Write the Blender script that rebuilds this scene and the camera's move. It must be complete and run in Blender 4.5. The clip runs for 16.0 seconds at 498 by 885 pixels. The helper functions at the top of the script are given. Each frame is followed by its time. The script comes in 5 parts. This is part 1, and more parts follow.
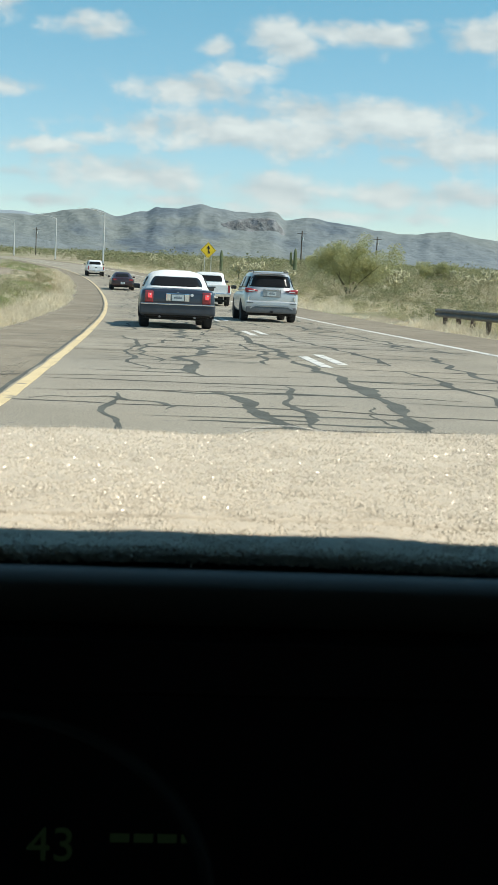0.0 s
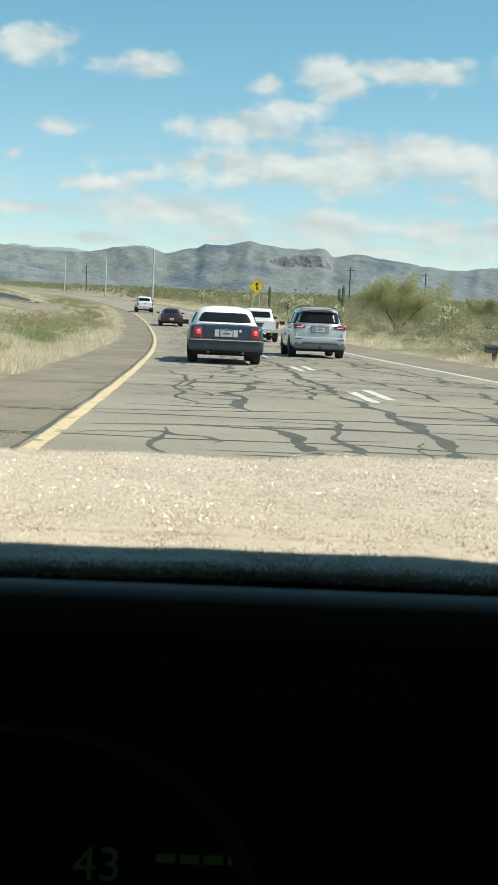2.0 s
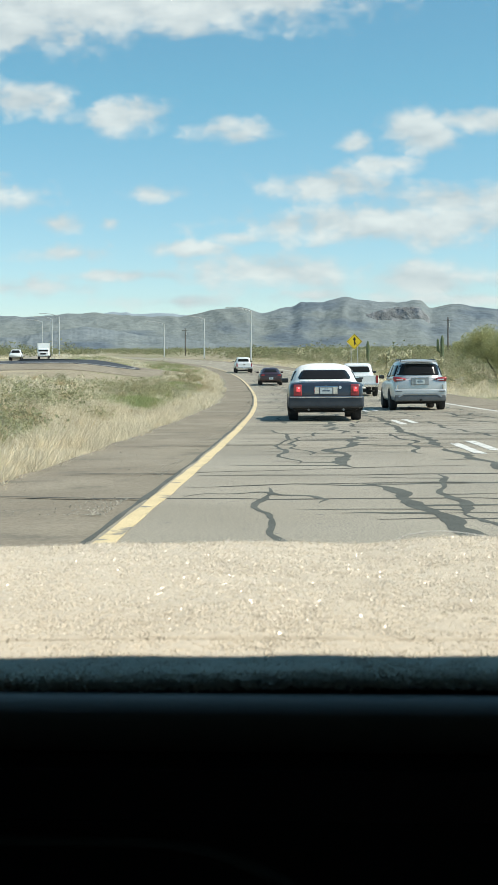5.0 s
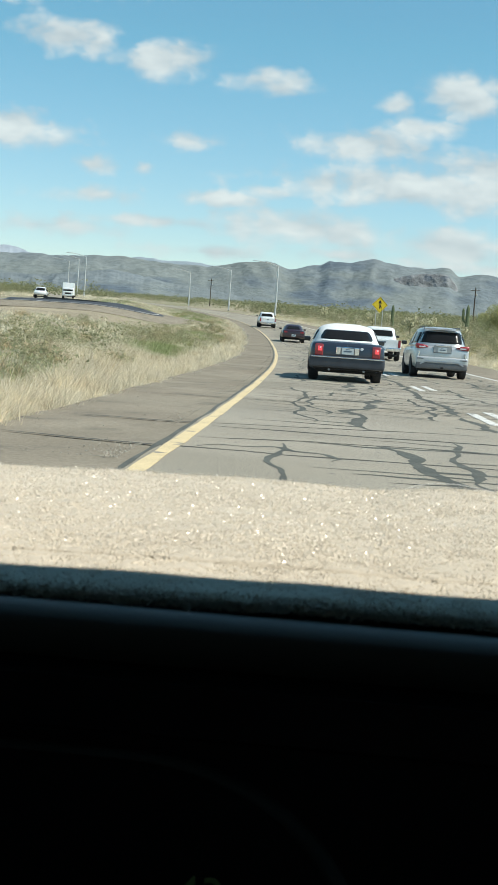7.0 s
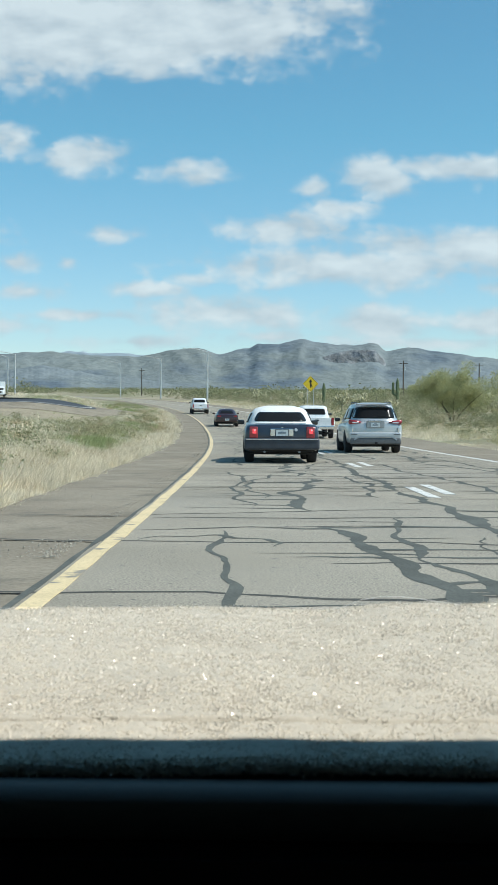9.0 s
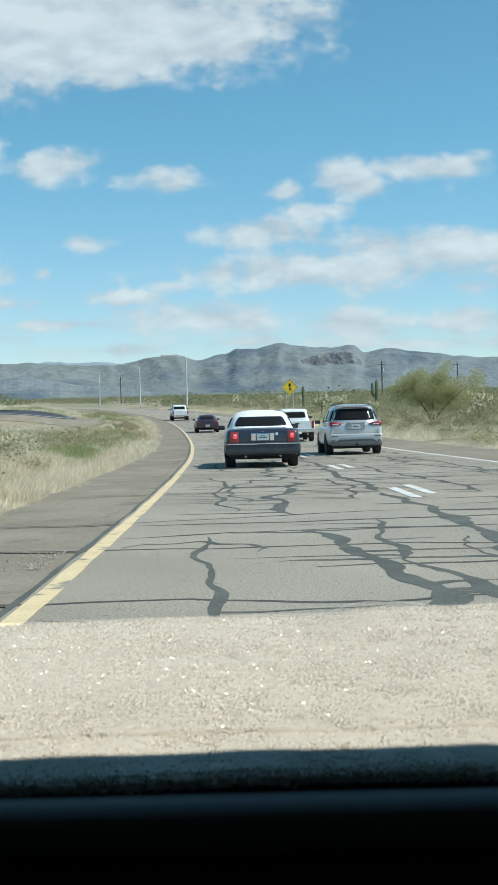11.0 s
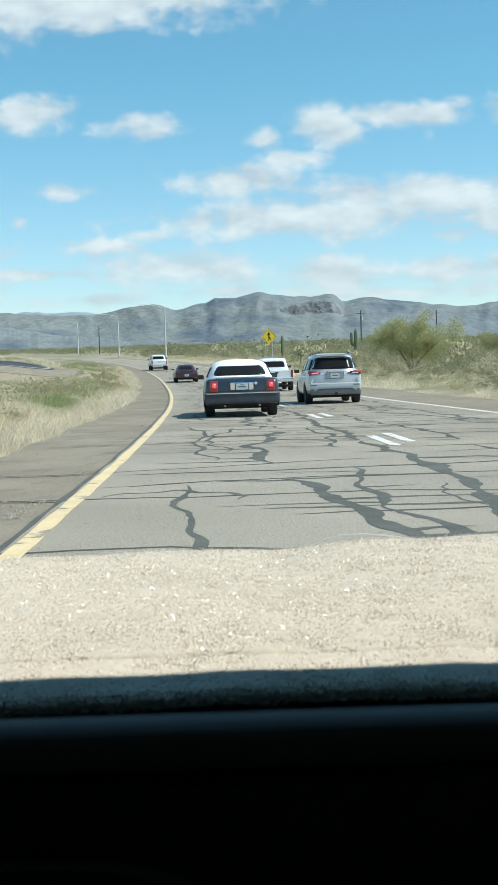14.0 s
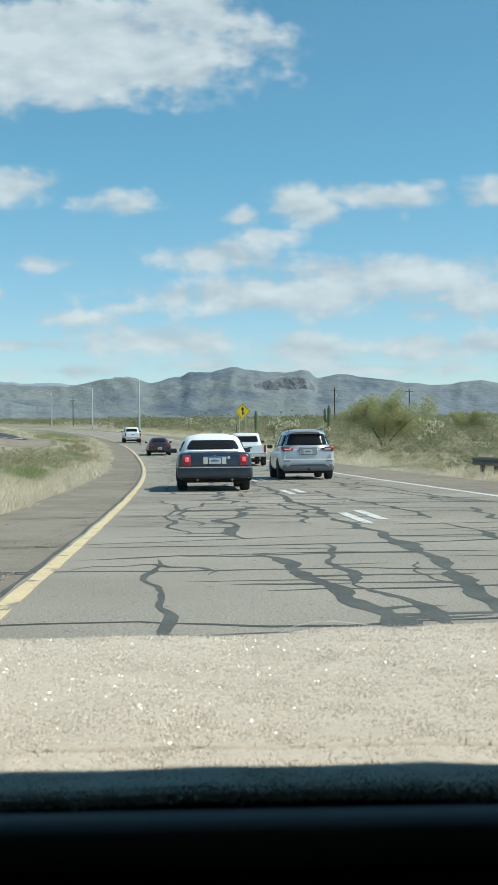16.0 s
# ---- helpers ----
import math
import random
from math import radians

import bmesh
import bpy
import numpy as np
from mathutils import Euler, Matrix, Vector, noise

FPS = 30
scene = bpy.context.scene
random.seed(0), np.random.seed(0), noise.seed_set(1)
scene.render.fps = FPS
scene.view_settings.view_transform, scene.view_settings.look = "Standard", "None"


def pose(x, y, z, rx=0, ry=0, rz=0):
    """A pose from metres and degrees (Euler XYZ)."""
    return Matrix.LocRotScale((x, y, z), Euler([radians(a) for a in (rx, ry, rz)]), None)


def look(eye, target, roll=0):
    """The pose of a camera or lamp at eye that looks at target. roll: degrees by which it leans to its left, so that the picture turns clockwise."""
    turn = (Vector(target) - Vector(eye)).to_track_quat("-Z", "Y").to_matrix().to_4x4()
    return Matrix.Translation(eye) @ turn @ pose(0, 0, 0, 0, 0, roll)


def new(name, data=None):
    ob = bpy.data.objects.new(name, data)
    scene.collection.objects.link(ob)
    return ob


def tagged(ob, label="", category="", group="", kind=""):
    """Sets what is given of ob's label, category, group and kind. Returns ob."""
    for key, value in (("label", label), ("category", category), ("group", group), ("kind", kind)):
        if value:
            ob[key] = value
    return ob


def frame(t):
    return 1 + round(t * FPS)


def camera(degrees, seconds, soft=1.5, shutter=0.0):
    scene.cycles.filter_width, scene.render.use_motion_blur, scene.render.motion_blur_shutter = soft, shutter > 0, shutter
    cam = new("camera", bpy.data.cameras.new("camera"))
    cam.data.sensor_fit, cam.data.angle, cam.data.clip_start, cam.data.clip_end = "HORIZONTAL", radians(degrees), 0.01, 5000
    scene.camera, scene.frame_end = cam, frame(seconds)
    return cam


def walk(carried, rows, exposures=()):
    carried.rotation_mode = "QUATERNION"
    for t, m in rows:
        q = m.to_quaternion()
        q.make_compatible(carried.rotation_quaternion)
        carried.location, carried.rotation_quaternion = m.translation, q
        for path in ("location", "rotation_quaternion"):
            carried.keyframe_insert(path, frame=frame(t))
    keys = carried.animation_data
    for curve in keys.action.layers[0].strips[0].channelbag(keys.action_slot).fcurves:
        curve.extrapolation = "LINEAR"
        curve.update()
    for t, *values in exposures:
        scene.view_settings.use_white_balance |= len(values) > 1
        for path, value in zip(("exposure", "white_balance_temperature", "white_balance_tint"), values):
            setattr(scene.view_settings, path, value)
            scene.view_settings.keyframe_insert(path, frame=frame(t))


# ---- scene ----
cam = camera(22.18, 16.0, soft=1.1)
# the phone focuses on the road, so the dashboard is a little soft
cam.data.dof.use_dof, cam.data.dof.focus_distance, cam.data.dof.aperture_fstop = True, 60.0, 75.0

# seconds, eye height, heading to the left, pitch, lean (degrees)
ROWS = [
    (0.0, 1.0496, -4.029, -6.793, 2.58), (0.5, 1.0312, -3.797, -8.695, 4.0), (1.0, 1.0464, -3.811, -7.243, 3.43),
    (1.5, 1.0482, -3.446, -5.114, 2.29), (2.0, 1.0414, -1.791, -5.277, 2.58), (2.5, 1.0584, -0.064, -3.847, 1.15),
    (3.0, 1.0472, 1.073, -5.42, 3.15), (3.5, 1.0506, 2.915, -5.005, 2.29), (4.0, 1.0646, 3.546, -3.568, 0.69),
    (4.2, 1.0603, 3.189, -2.911, -0.46), (6.3, 1.0737, 2.535, -2.669, 0.0), (6.5, 1.0745, 3.044, -1.806, 0.0),
    (7.0, 1.0501, 3.576, -4.847, 4.06), (7.5, 1.0327, 3.677, -5.867, 6.28), (8.0, 1.0726, 2.549, -1.701, 0.0),
    (8.5, 1.0842, 1.495, 0.038, 0.0), (9.0, 1.0818, 0.933, -0.946, 0.29), (9.2, 1.0814, 1.063, -0.492, 0.0),
    (11.3, 1.0857, -0.515, -0.756, -2.29), (11.5, 1.0863, -0.772, -0.145, -2.86), (12.0, 1.0871, -0.172, -0.836, -1.72),
    (12.5, 1.084, -0.604, -0.757, -2.29), (13.0, 1.0856, -1.37, -1.352, -3.15), (13.5, 1.0674, -0.439, -3.345, 0.0),
    (14.0, 1.0726, -0.793, -3.021, -1.72), (14.5, 1.079, -1.033, -2.797, -2.86), (15.0, 1.0787, -1.302, 0.182, -2.12),
    (15.5, 1.079, -1.934, 0.441, -2.0), (16.0, 1.081, -2.101, 0.307, -0.57),
]


def held(z, yaw, pitch, lean):
    a, b = radians(yaw), radians(pitch)
    way = Vector((-math.sin(a) * math.cos(b), math.cos(a) * math.cos(b), math.sin(b)))
    return look((0, 0, z), Vector((0, 0, z)) + way, lean)


walk(cam, [(t, held(*r)) for t, *r in ROWS], [
    (0.0, 0.88, 6850, 11), (0.5, 0.94, 7000, 11), (1.0, 0.98, 7050, 11), (2.0, 0.93, 7050, 11), (3.0, 0.88, 7000, 11), (4.2, 0.95, 6950, 11), (6.5, 0.90, 6600, 11), (7.0, 0.91, 6750, 11), (7.5, 0.93, 7000, 11), (8.0, 0.87, 6500, 11), (9.0, 0.80, 6250, 10),
    (11.5, 0.80, 6250, 10), (12.5, 0.86, 6200, 10), (13.5, 0.90, 6250, 10), (14.0, 0.98, 6350, 10), (15.0, 0.93, 6350, 10), (15.5, 0.77, 6320, 10), (16.0, 0.74, 6320, 10)])

# ---- world and sun ----
SUN_EL, SUN_AZ = radians(50), radians(100)  # azimuth from +y towards +x


def build_world():
    w = bpy.data.worlds.new("sky")
    scene.world = w
    w.use_nodes = True
    nt = w.node_tree
    N, L = nt.nodes, nt.links
    N.clear()
    out = N.new("ShaderNodeOutputWorld")
    bg = N.new("ShaderNodeBackground")
    sky = N.new("ShaderNodeTexSky")
    sky.sky_type, sky.sun_disc = "NISHITA", False
    sky.sun_elevation, sky.sun_rotation = SUN_EL, SUN_AZ
    sky.air_density, sky.dust_density, sky.ozone_density, sky.altitude = 1.0, 0.3, 1.5, 600
    bg.inputs["Strength"].default_value = 0.105
    tc = N.new("ShaderNodeTexCoord")
    sep = N.new("ShaderNodeSeparateXYZ")
    L.new(tc.outputs["Generated"], sep.inputs[0])

    def m(op, a, b=None, c=None, clamp=False):
        n = N.new("ShaderNodeMath")
        n.operation, n.use_clamp = op, clamp
        for i, v in enumerate((a, b, c)):
            if v is None:
                continue
            if isinstance(v, (int, float)):
                n.inputs[i].default_value = v
            else:
                L.new(v, n.inputs[i])
        return n.outputs[0]

    ahead = m("MAXIMUM", sep.outputs["Y"], 0.02)
    u = m("DIVIDE", sep.outputs["X"], ahead)
    v = m("DIVIDE", sep.outputs["Z"], ahead)
    p = N.new("ShaderNodeCombineXYZ")
    L.new(u, p.inputs[0]), L.new(v, p.inputs[1])

    def noise_tex(scale, detail, rough, stretch, shift=(0, 0, 0)):
        mp = N.new("ShaderNodeMapping")
        mp.inputs["Scale"].default_value, mp.inputs["Location"].default_value = stretch, shift
        L.new(p.outputs[0], mp.inputs[0])
        n = N.new("ShaderNodeTexNoise")
        n.inputs["Scale"].default_value, n.inputs["Detail"].default_value = scale, detail
        n.inputs["Roughness"].default_value = rough
        L.new(mp.outputs[0], n.inputs["Vector"])
        return n.outputs["Fac"]

    # cumulus: middle and half size in thousandths of the distance (across, up, half width, half height)
    puffs = [(-140, 314, 205, 46), (-245, 280, 90, 24), (-10, 340, 60, 22), (-225, 222, 34, 13), (-150, 208, 30, 13),
             (-72, 197, 27, 10), (84, 192, 32, 20), (112, 200, 34, 10), (150, 200, 46, 9), (36, 184, 10, 7), (60, 168, 26, 6), (6, 151, 44, 13),
             (70, 122, 125, 17), (100, 138, 60, 12), (165, 136, 62, 17), (170, 105, 30, 6), (-26, 85, 68, 13), (80, 77, 54, 12), (165, 79, 44, 12)]
    puffs += [(-150, 83, 42, 4), (-100, 62, 44, 4), (-200, 124, 18, 6), (-160, 124, 7, 4), (-192, 101, 32, 6), (-262, 150, 46, 14), (-125, 146, 20, 7),
              (250, 120, 70, 15), (260, 200, 50, 16), (240, 80, 50, 9), (-235, 75, 44, 6), (10, 66, 60, 5), (120, 62, 70, 5), (-60, 112, 18, 5), (-95, 104, 24, 5)]
    field = None
    # how far the puffs swell
    swell = 0.62
    for a, e, hw, hh in puffs:
        n = N.new("ShaderNodeVectorMath")
        n.operation = "MULTIPLY_ADD"
        n.inputs[1].default_value = (1000 / hw, 1000 / hh, 0)
        n.inputs[2].default_value = (-a / hw, -e / hh, 0)
        L.new(p.outputs[0], n.inputs[0])
        ln = N.new("ShaderNodeVectorMath")
        ln.operation = "LENGTH"
        L.new(n.outputs[0], ln.inputs[0])
        d = m("SUBTRACT", 1.0, ln.outputs["Value"])
        # big clouds have the same soft rim as small ones
        d = m("MULTIPLY", d, min(3.0, 0.5 + hh / 22))
        field = d if field is None else m("MAXIMUM", field, d)
    n1 = noise_tex(26, 5, 0.5, (0.62, 1.35, 1))
    n_up = noise_tex(26, 5, 0.5, (0.62, 1.35, 1), (0.004, 0.012, 0))
    n2 = noise_tex(95, 5, 0.6, (0.7, 1.25, 1))
    big = m("ADD", m("ADD", field, swell), m("MULTIPLY", m("SUBTRACT", n1, 0.42), 2.4))
    # cauliflower heads
    bub = N.new("ShaderNodeTexVoronoi")
    bub.feature, bub.inputs["Scale"].default_value, bub.inputs["Smoothness"].default_value = "SMOOTH_F1", 48, 0.7
    bub.inputs["Detail"].default_value = 2
    warp = N.new("ShaderNodeVectorMath")
    warp.operation = "MULTIPLY_ADD"
    wn = N.new("ShaderNodeCombineXYZ")
    L.new(n2, wn.inputs[0]), L.new(n1, wn.inputs[1])
    warp.inputs[1].default_value = (0.02, 0.02, 0)
    L.new(wn.outputs[0], warp.inputs[0]), L.new(p.outputs[0], warp.inputs[2])
    L.new(warp.outputs[0], bub.inputs["Vector"])
    big = m("ADD", big, m("MULTIPLY", m("SUBTRACT", 0.42, bub.outputs["Distance"]), 0.95))
    big = m("ADD", big, m("MULTIPLY", m("SUBTRACT", n2, 0.5), 0.65))
    ramp = N.new("ShaderNodeMapRange")
    ramp.interpolation_type = "SMOOTHSTEP"
    ramp.inputs["From Min"].default_value, ramp.inputs["From Max"].default_value = -0.1, 1.15
    L.new(big, ramp.inputs["Value"])
    cover = m("MULTIPLY", ramp.outputs[0], m("GREATER_THAN", sep.outputs["Y"], 0.05))
    # thick parts are greyer beneath, thin rims take the sky's blue
    thick = N.new("ShaderNodeMapRange")
    thick.inputs["From Min"].default_value, thick.inputs["From Max"].default_value = 0.2, 1.3
    L.new(m("ADD", m("MULTIPLY", big, 0.26), m("MULTIPLY_ADD", m("SUBTRACT", n1, n_up), 3.0, 0.45)), thick.inputs["Value"])
    tone = N.new("ShaderNodeMix")
    tone.data_type = "RGBA"
    tone.inputs[6].default_value, tone.inputs[7].default_value = (3.75, 4.3, 4.62, 1), (5.45, 5.9, 6.0, 1)
    L.new(thick.outputs[0], tone.inputs[0])
    tint = N.new("ShaderNodeMix")
    tint.data_type, tint.blend_type = "RGBA", "MULTIPLY"
    tint.inputs[0].default_value = 1.0
    # bluer overhead, paler towards the horizon
    grade = N.new("ShaderNodeMix")
    grade.data_type = "RGBA"
    grade.inputs[6].default_value, grade.inputs[7].default_value = (0.87, 0.90, 0.955, 1), (0.61, 1.0, 0.955, 1)
    low = N.new("ShaderNodeMapRange")
    low.inputs["From Min"].default_value, low.inputs["From Max"].default_value = 0.02, 0.22
    L.new(sep.outputs["Z"], low.inputs["Value"])
    L.new(low.outputs[0], grade.inputs[0])
    L.new(grade.outputs[2], tint.inputs[7])
    L.new(sky.outputs[0], tint.inputs[6])
    mix = N.new("ShaderNodeMix")
    mix.data_type = "RGBA"
    L.new(m("MULTIPLY", cover, 0.88), mix.inputs[0])
    L.new(tint.outputs[2], mix.inputs[6]), L.new(tone.outputs[2], mix.inputs[7])
    L.new(mix.outputs[2], bg.inputs[0])
    L.new(bg.outputs[0], out.inputs[0])


build_world()
lamp = bpy.data.lights.new("sun", "SUN")
lamp.energy, lamp.angle, lamp.color = 3.6, radians(0.5), (1.0, 0.95, 0.88)
sun_ob = new("sun", lamp)
S = Vector((math.sin(SUN_AZ) * math.cos(SUN_EL), math.cos(SUN_AZ) * math.cos(SUN_EL), math.sin(SUN_EL)))
sun_ob.matrix_world = look(S * 60, (0, 0, 0))

# ---- materials ----


def mat(name, base, rough=0.6, metal=0.0, var=0.0, scale=8.0, fine=0.0, fine_scale=120.0, bump=0.0, bump_scale=60.0,
        island=0.0, other=None, coat=0.0, emit=None, rand=0.0, spec=0.5, worn=None, leafy=0.0):
    """Principled material with broad and fine variation, bump and piece-to-piece variation."""
    mt = bpy.data.materials.new(name)
    mt.use_nodes = True
    nt = mt.node_tree
    N, L = nt.nodes, nt.links
    b = N["Principled BSDF"]
    b.inputs["Roughness"].default_value, b.inputs["Metallic"].default_value = rough, metal
    b.inputs["Coat Weight"].default_value = coat
    b.inputs["Specular IOR Level"].default_value = spec
    col = N.new("ShaderNodeRGB")
    col.outputs[0].default_value = (*base, 1)
    cur = col.outputs[0]
    tc = N.new("ShaderNodeTexCoord")

    def tex(s, detail=4):
        n = N.new("ShaderNodeTexNoise")
        n.inputs["Scale"].default_value, n.inputs["Detail"].default_value = s, detail
        L.new(tc.outputs["Object"], n.inputs["Vector"])
        return n.outputs["Fac"]

    def shade(cur, fac, lo, hi):
        r = N.new("ShaderNodeMapRange")
        r.inputs["From Min"].default_value, r.inputs["From Max"].default_value = 0.3, 0.7
        r.inputs["To Min"].default_value, r.inputs["To Max"].default_value = lo, hi
        L.new(fac, r.inputs["Value"])
        x = N.new("ShaderNodeVectorMath")
        x.operation = "SCALE"
        L.new(cur, x.inputs[0]), L.new(r.outputs[0], x.inputs["Scale"])
        return x.outputs[0]

    if other is not None:
        r = N.new("ShaderNodeMapRange")
        r.inputs["From Min"].default_value, r.inputs["From Max"].default_value = 0.42, 0.6
        L.new(tex(scale * 0.35), r.inputs["Value"])
        x = N.new("ShaderNodeMix")
        x.data_type = "RGBA"
        L.new(r.outputs[0], x.inputs[0]), L.new(cur, x.inputs[6])
        x.inputs[7].default_value = (*other, 1)
        cur = x.outputs[2]
    if var:
        cur = shade(cur, tex(scale), 1 - var, 1 + var)
    if worn:
        # chipped away to what lies beneath; on ROCK, painted cloud shadows
        under, s, lo, hi = worn
        r = N.new("ShaderNodeMapRange")
        r.inputs["From Min"].default_value, r.inputs["From Max"].default_value = lo, hi
        L.new(tex(s, 6), r.inputs["Value"])
        x = N.new("ShaderNodeMix")
        x.data_type = "RGBA"
        L.new(r.outputs[0], x.inputs[0]), L.new(cur, x.inputs[6])
        x.inputs[7].default_value = (*under, 1)
        cur = x.outputs[2]
    if fine:
        cur = shade(cur, tex(fine_scale, 2), 1 - fine, 1 + fine)
    if island:
        g = N.new("ShaderNodeNewGeometry")
        r = N.new("ShaderNodeMapRange")
        r.inputs["To Min"].default_value, r.inputs["To Max"].default_value = 1 - island, 1 + island
        L.new(g.outputs["Random Per Island"], r.inputs["Value"])
        x = N.new("ShaderNodeVectorMath")
        x.operation = "SCALE"
        L.new(cur, x.inputs[0]), L.new(r.outputs[0], x.inputs["Scale"])
        cur = x.outputs[0]
    if rand:
        g = N.new("ShaderNodeObjectInfo")
        r = N.new("ShaderNodeMapRange")
        r.inputs["To Min"].default_value, r.inputs["To Max"].default_value = 1 - rand, 1 + rand
        L.new(g.outputs["Random"], r.inputs["Value"])
        x = N.new("ShaderNodeVectorMath")
        x.operation = "SCALE"
        L.new(cur, x.inputs[0]), L.new(r.outputs[0], x.inputs["Scale"])
        cur = x.outputs[0]
    L.new(cur, b.inputs["Base Color"])
    if bump:
        bp = N.new("ShaderNodeBump")
        bp.inputs["Strength"].default_value, bp.inputs["Distance"].default_value = bump, 1.0 / bump_scale
        L.new(tex(bump_scale, 3), bp.inputs["Height"])
        L.new(bp.outputs[0], b.inputs["Normal"])
    if leafy:
        # thin leaves let part of the light through
        tr, mx = N.new("ShaderNodeBsdfTranslucent"), N.new("ShaderNodeMixShader")
        mx.inputs[0].default_value = leafy
        L.new(cur, tr.inputs[0])
        L.new(b.outputs[0], mx.inputs[1]), L.new(tr.outputs[0], mx.inputs[2])
        L.new(mx.outputs[0], N["Material Output"].inputs[0])
    if emit:
        b.inputs["Emission Color"].default_value, b.inputs["Emission Strength"].default_value = (*emit[0], 1), emit[1]
    return mt


ASPHALT = mat("worn_asphalt", (0.325, 0.286, 0.219), 0.9, var=0.15, scale=0.3, fine=0.42, fine_scale=60, bump=0.1, bump_scale=40, other=(0.345, 0.31, 0.246), spec=0.25, worn=((0.16, 0.15, 0.135), 13.0, 0.655, 0.69))
SHOULDER = mat("shoulder_asphalt", (0.262, 0.223, 0.167), 0.95, var=0.12, scale=0.6, fine=0.17, fine_scale=30, bump=0.22, bump_scale=26, spec=0.15, other=(0.295, 0.255, 0.192), worn=((0.205, 0.18, 0.14), 1.3, 0.56, 0.68))
RAMP_TAR = mat("fresh_asphalt", (0.045, 0.047, 0.052), 0.7, var=0.1, scale=0.5, fine=0.15, fine_scale=30)
TAR_THIN = mat("thin_crack_sealant", (0.085, 0.083, 0.073), 0.9, var=0.15, scale=2, spec=0.1)
TAR = mat("crack_sealant", (0.118, 0.121, 0.104), 0.85, var=0.2, scale=1.5, fine=0.2, fine_scale=40, spec=0.15)
YELLOW = mat("yellow_road_paint", (0.72, 0.56, 0.315), 0.75, var=0.10, scale=3, fine=0.12, fine_scale=40, worn=((0.26, 0.235, 0.19), 4.0, 0.585, 0.65))
WHITE_PAINT = mat("white_road_paint", (0.69, 0.665, 0.60), 0.75, var=0.1, scale=3, fine=0.12, fine_scale=40, worn=((0.28, 0.255, 0.21), 5.0, 0.575, 0.63))
EARTH = mat("desert_earth", (0.36, 0.30, 0.20), 0.95, var=0.2, scale=0.12, fine=0.25, fine_scale=3, bump=0.5, bump_scale=4, other=(0.25, 0.24, 0.13))
STRAW = mat("straw_grass", (0.82, 0.72, 0.53), 0.8, var=0.2, scale=1.2, island=0.32, leafy=0.3)
TAN_GRASS = mat("tan_grass", (0.50, 0.40, 0.24), 0.85, var=0.2, scale=0.8, island=0.35, leafy=0.3)
GREEN_GRASS = mat("green_grass", (0.33, 0.37, 0.16), 0.8, island=0.25, leafy=0.4)
SCRUB = mat("scrub_leaves", (0.25, 0.255, 0.135), 0.8, island=0.2, var=0.2, scale=0.05, leafy=0.45)
BRITTLE = mat("pale_brush", (0.52, 0.48, 0.29), 0.85, island=0.15, leafy=0.45, other=(0.58, 0.50, 0.33), scale=0.4)
SAGE = mat("sage_leaves", (0.39, 0.39, 0.22), 0.8, island=0.2, leafy=0.45, other=(0.33, 0.30, 0.17), scale=0.3)
SCRUB_DRY = mat("dry_scrub", (0.44, 0.385, 0.25), 0.85, island=0.2, leafy=0.4)
LEAF = mat("palo_verde_leaves", (0.42, 0.42, 0.21), 0.7, island=0.2, leafy=0.5)
BARK = mat("greenish_bark", (0.16, 0.15, 0.08), 0.85, var=0.25, scale=6)
CACTUS = mat("saguaro_skin", (0.12, 0.15, 0.075), 0.75, var=0.2, scale=2, fine=0.15, fine_scale=12)
CHOLLA = mat("cholla_spines", (0.46, 0.43, 0.27), 0.9, island=0.3)
STONE = mat("gravel_stone", (0.38, 0.34, 0.27), 0.9, island=0.3)
GALV = mat("galvanised_steel", (0.60, 0.61, 0.60), 0.55, 0.4, var=0.12, scale=3)
RUST_RAIL = mat("weathered_guardrail_steel", (0.16, 0.15, 0.135), 0.7, 0.3, var=0.25, scale=1.5)
WOOD_POLE = mat("creosoted_wood", (0.085, 0.065, 0.05), 0.9, var=0.25, scale=5)
SIGN_YELLOW = mat("sign_yellow", (0.92, 0.64, 0.03), 0.45, var=0.05, scale=4)
BLACK = mat("black_paint", (0.012, 0.012, 0.012), 0.5)
POST_WHITE = mat("white_plastic", (0.75, 0.73, 0.68), 0.6, var=0.08, scale=6)

# ---- building tools ----


def part(name, bm, material, parent=None, label="", smooth=False, kind=""):
    """Links a bmesh as one mesh object under a thing or a part."""
    me = bpy.data.meshes.new(name)
    if smooth:
        for f in bm.faces:
            f.smooth = True
    bm.to_mesh(me)
    bm.free()
    me.materials.append(material)
    ob = new(name, me)
    ob.parent = parent
    if label:
        ob["label"] = label
    if kind:
        ob["kind"] = kind
    return ob


def mesh_part(name, verts, faces, material, parent=None, label="", kind="", smooth=False):
    me = bpy.data.meshes.new(name)
    me.from_pydata(verts, [], faces)
    if smooth:
        me.polygons.foreach_set("use_smooth", [True] * len(me.polygons))
    me.materials.append(material)
    ob = new(name, me)
    ob.parent = parent
    if label:
        ob["label"] = label
    if kind:
        ob["kind"] = kind
    return ob


def thing(name, m, label, category, group="", kind=""):
    ob = new(name)
    ob.empty_display_size = 0.2
    ob.matrix_world = m
    return tagged(ob, label, category, group, kind)


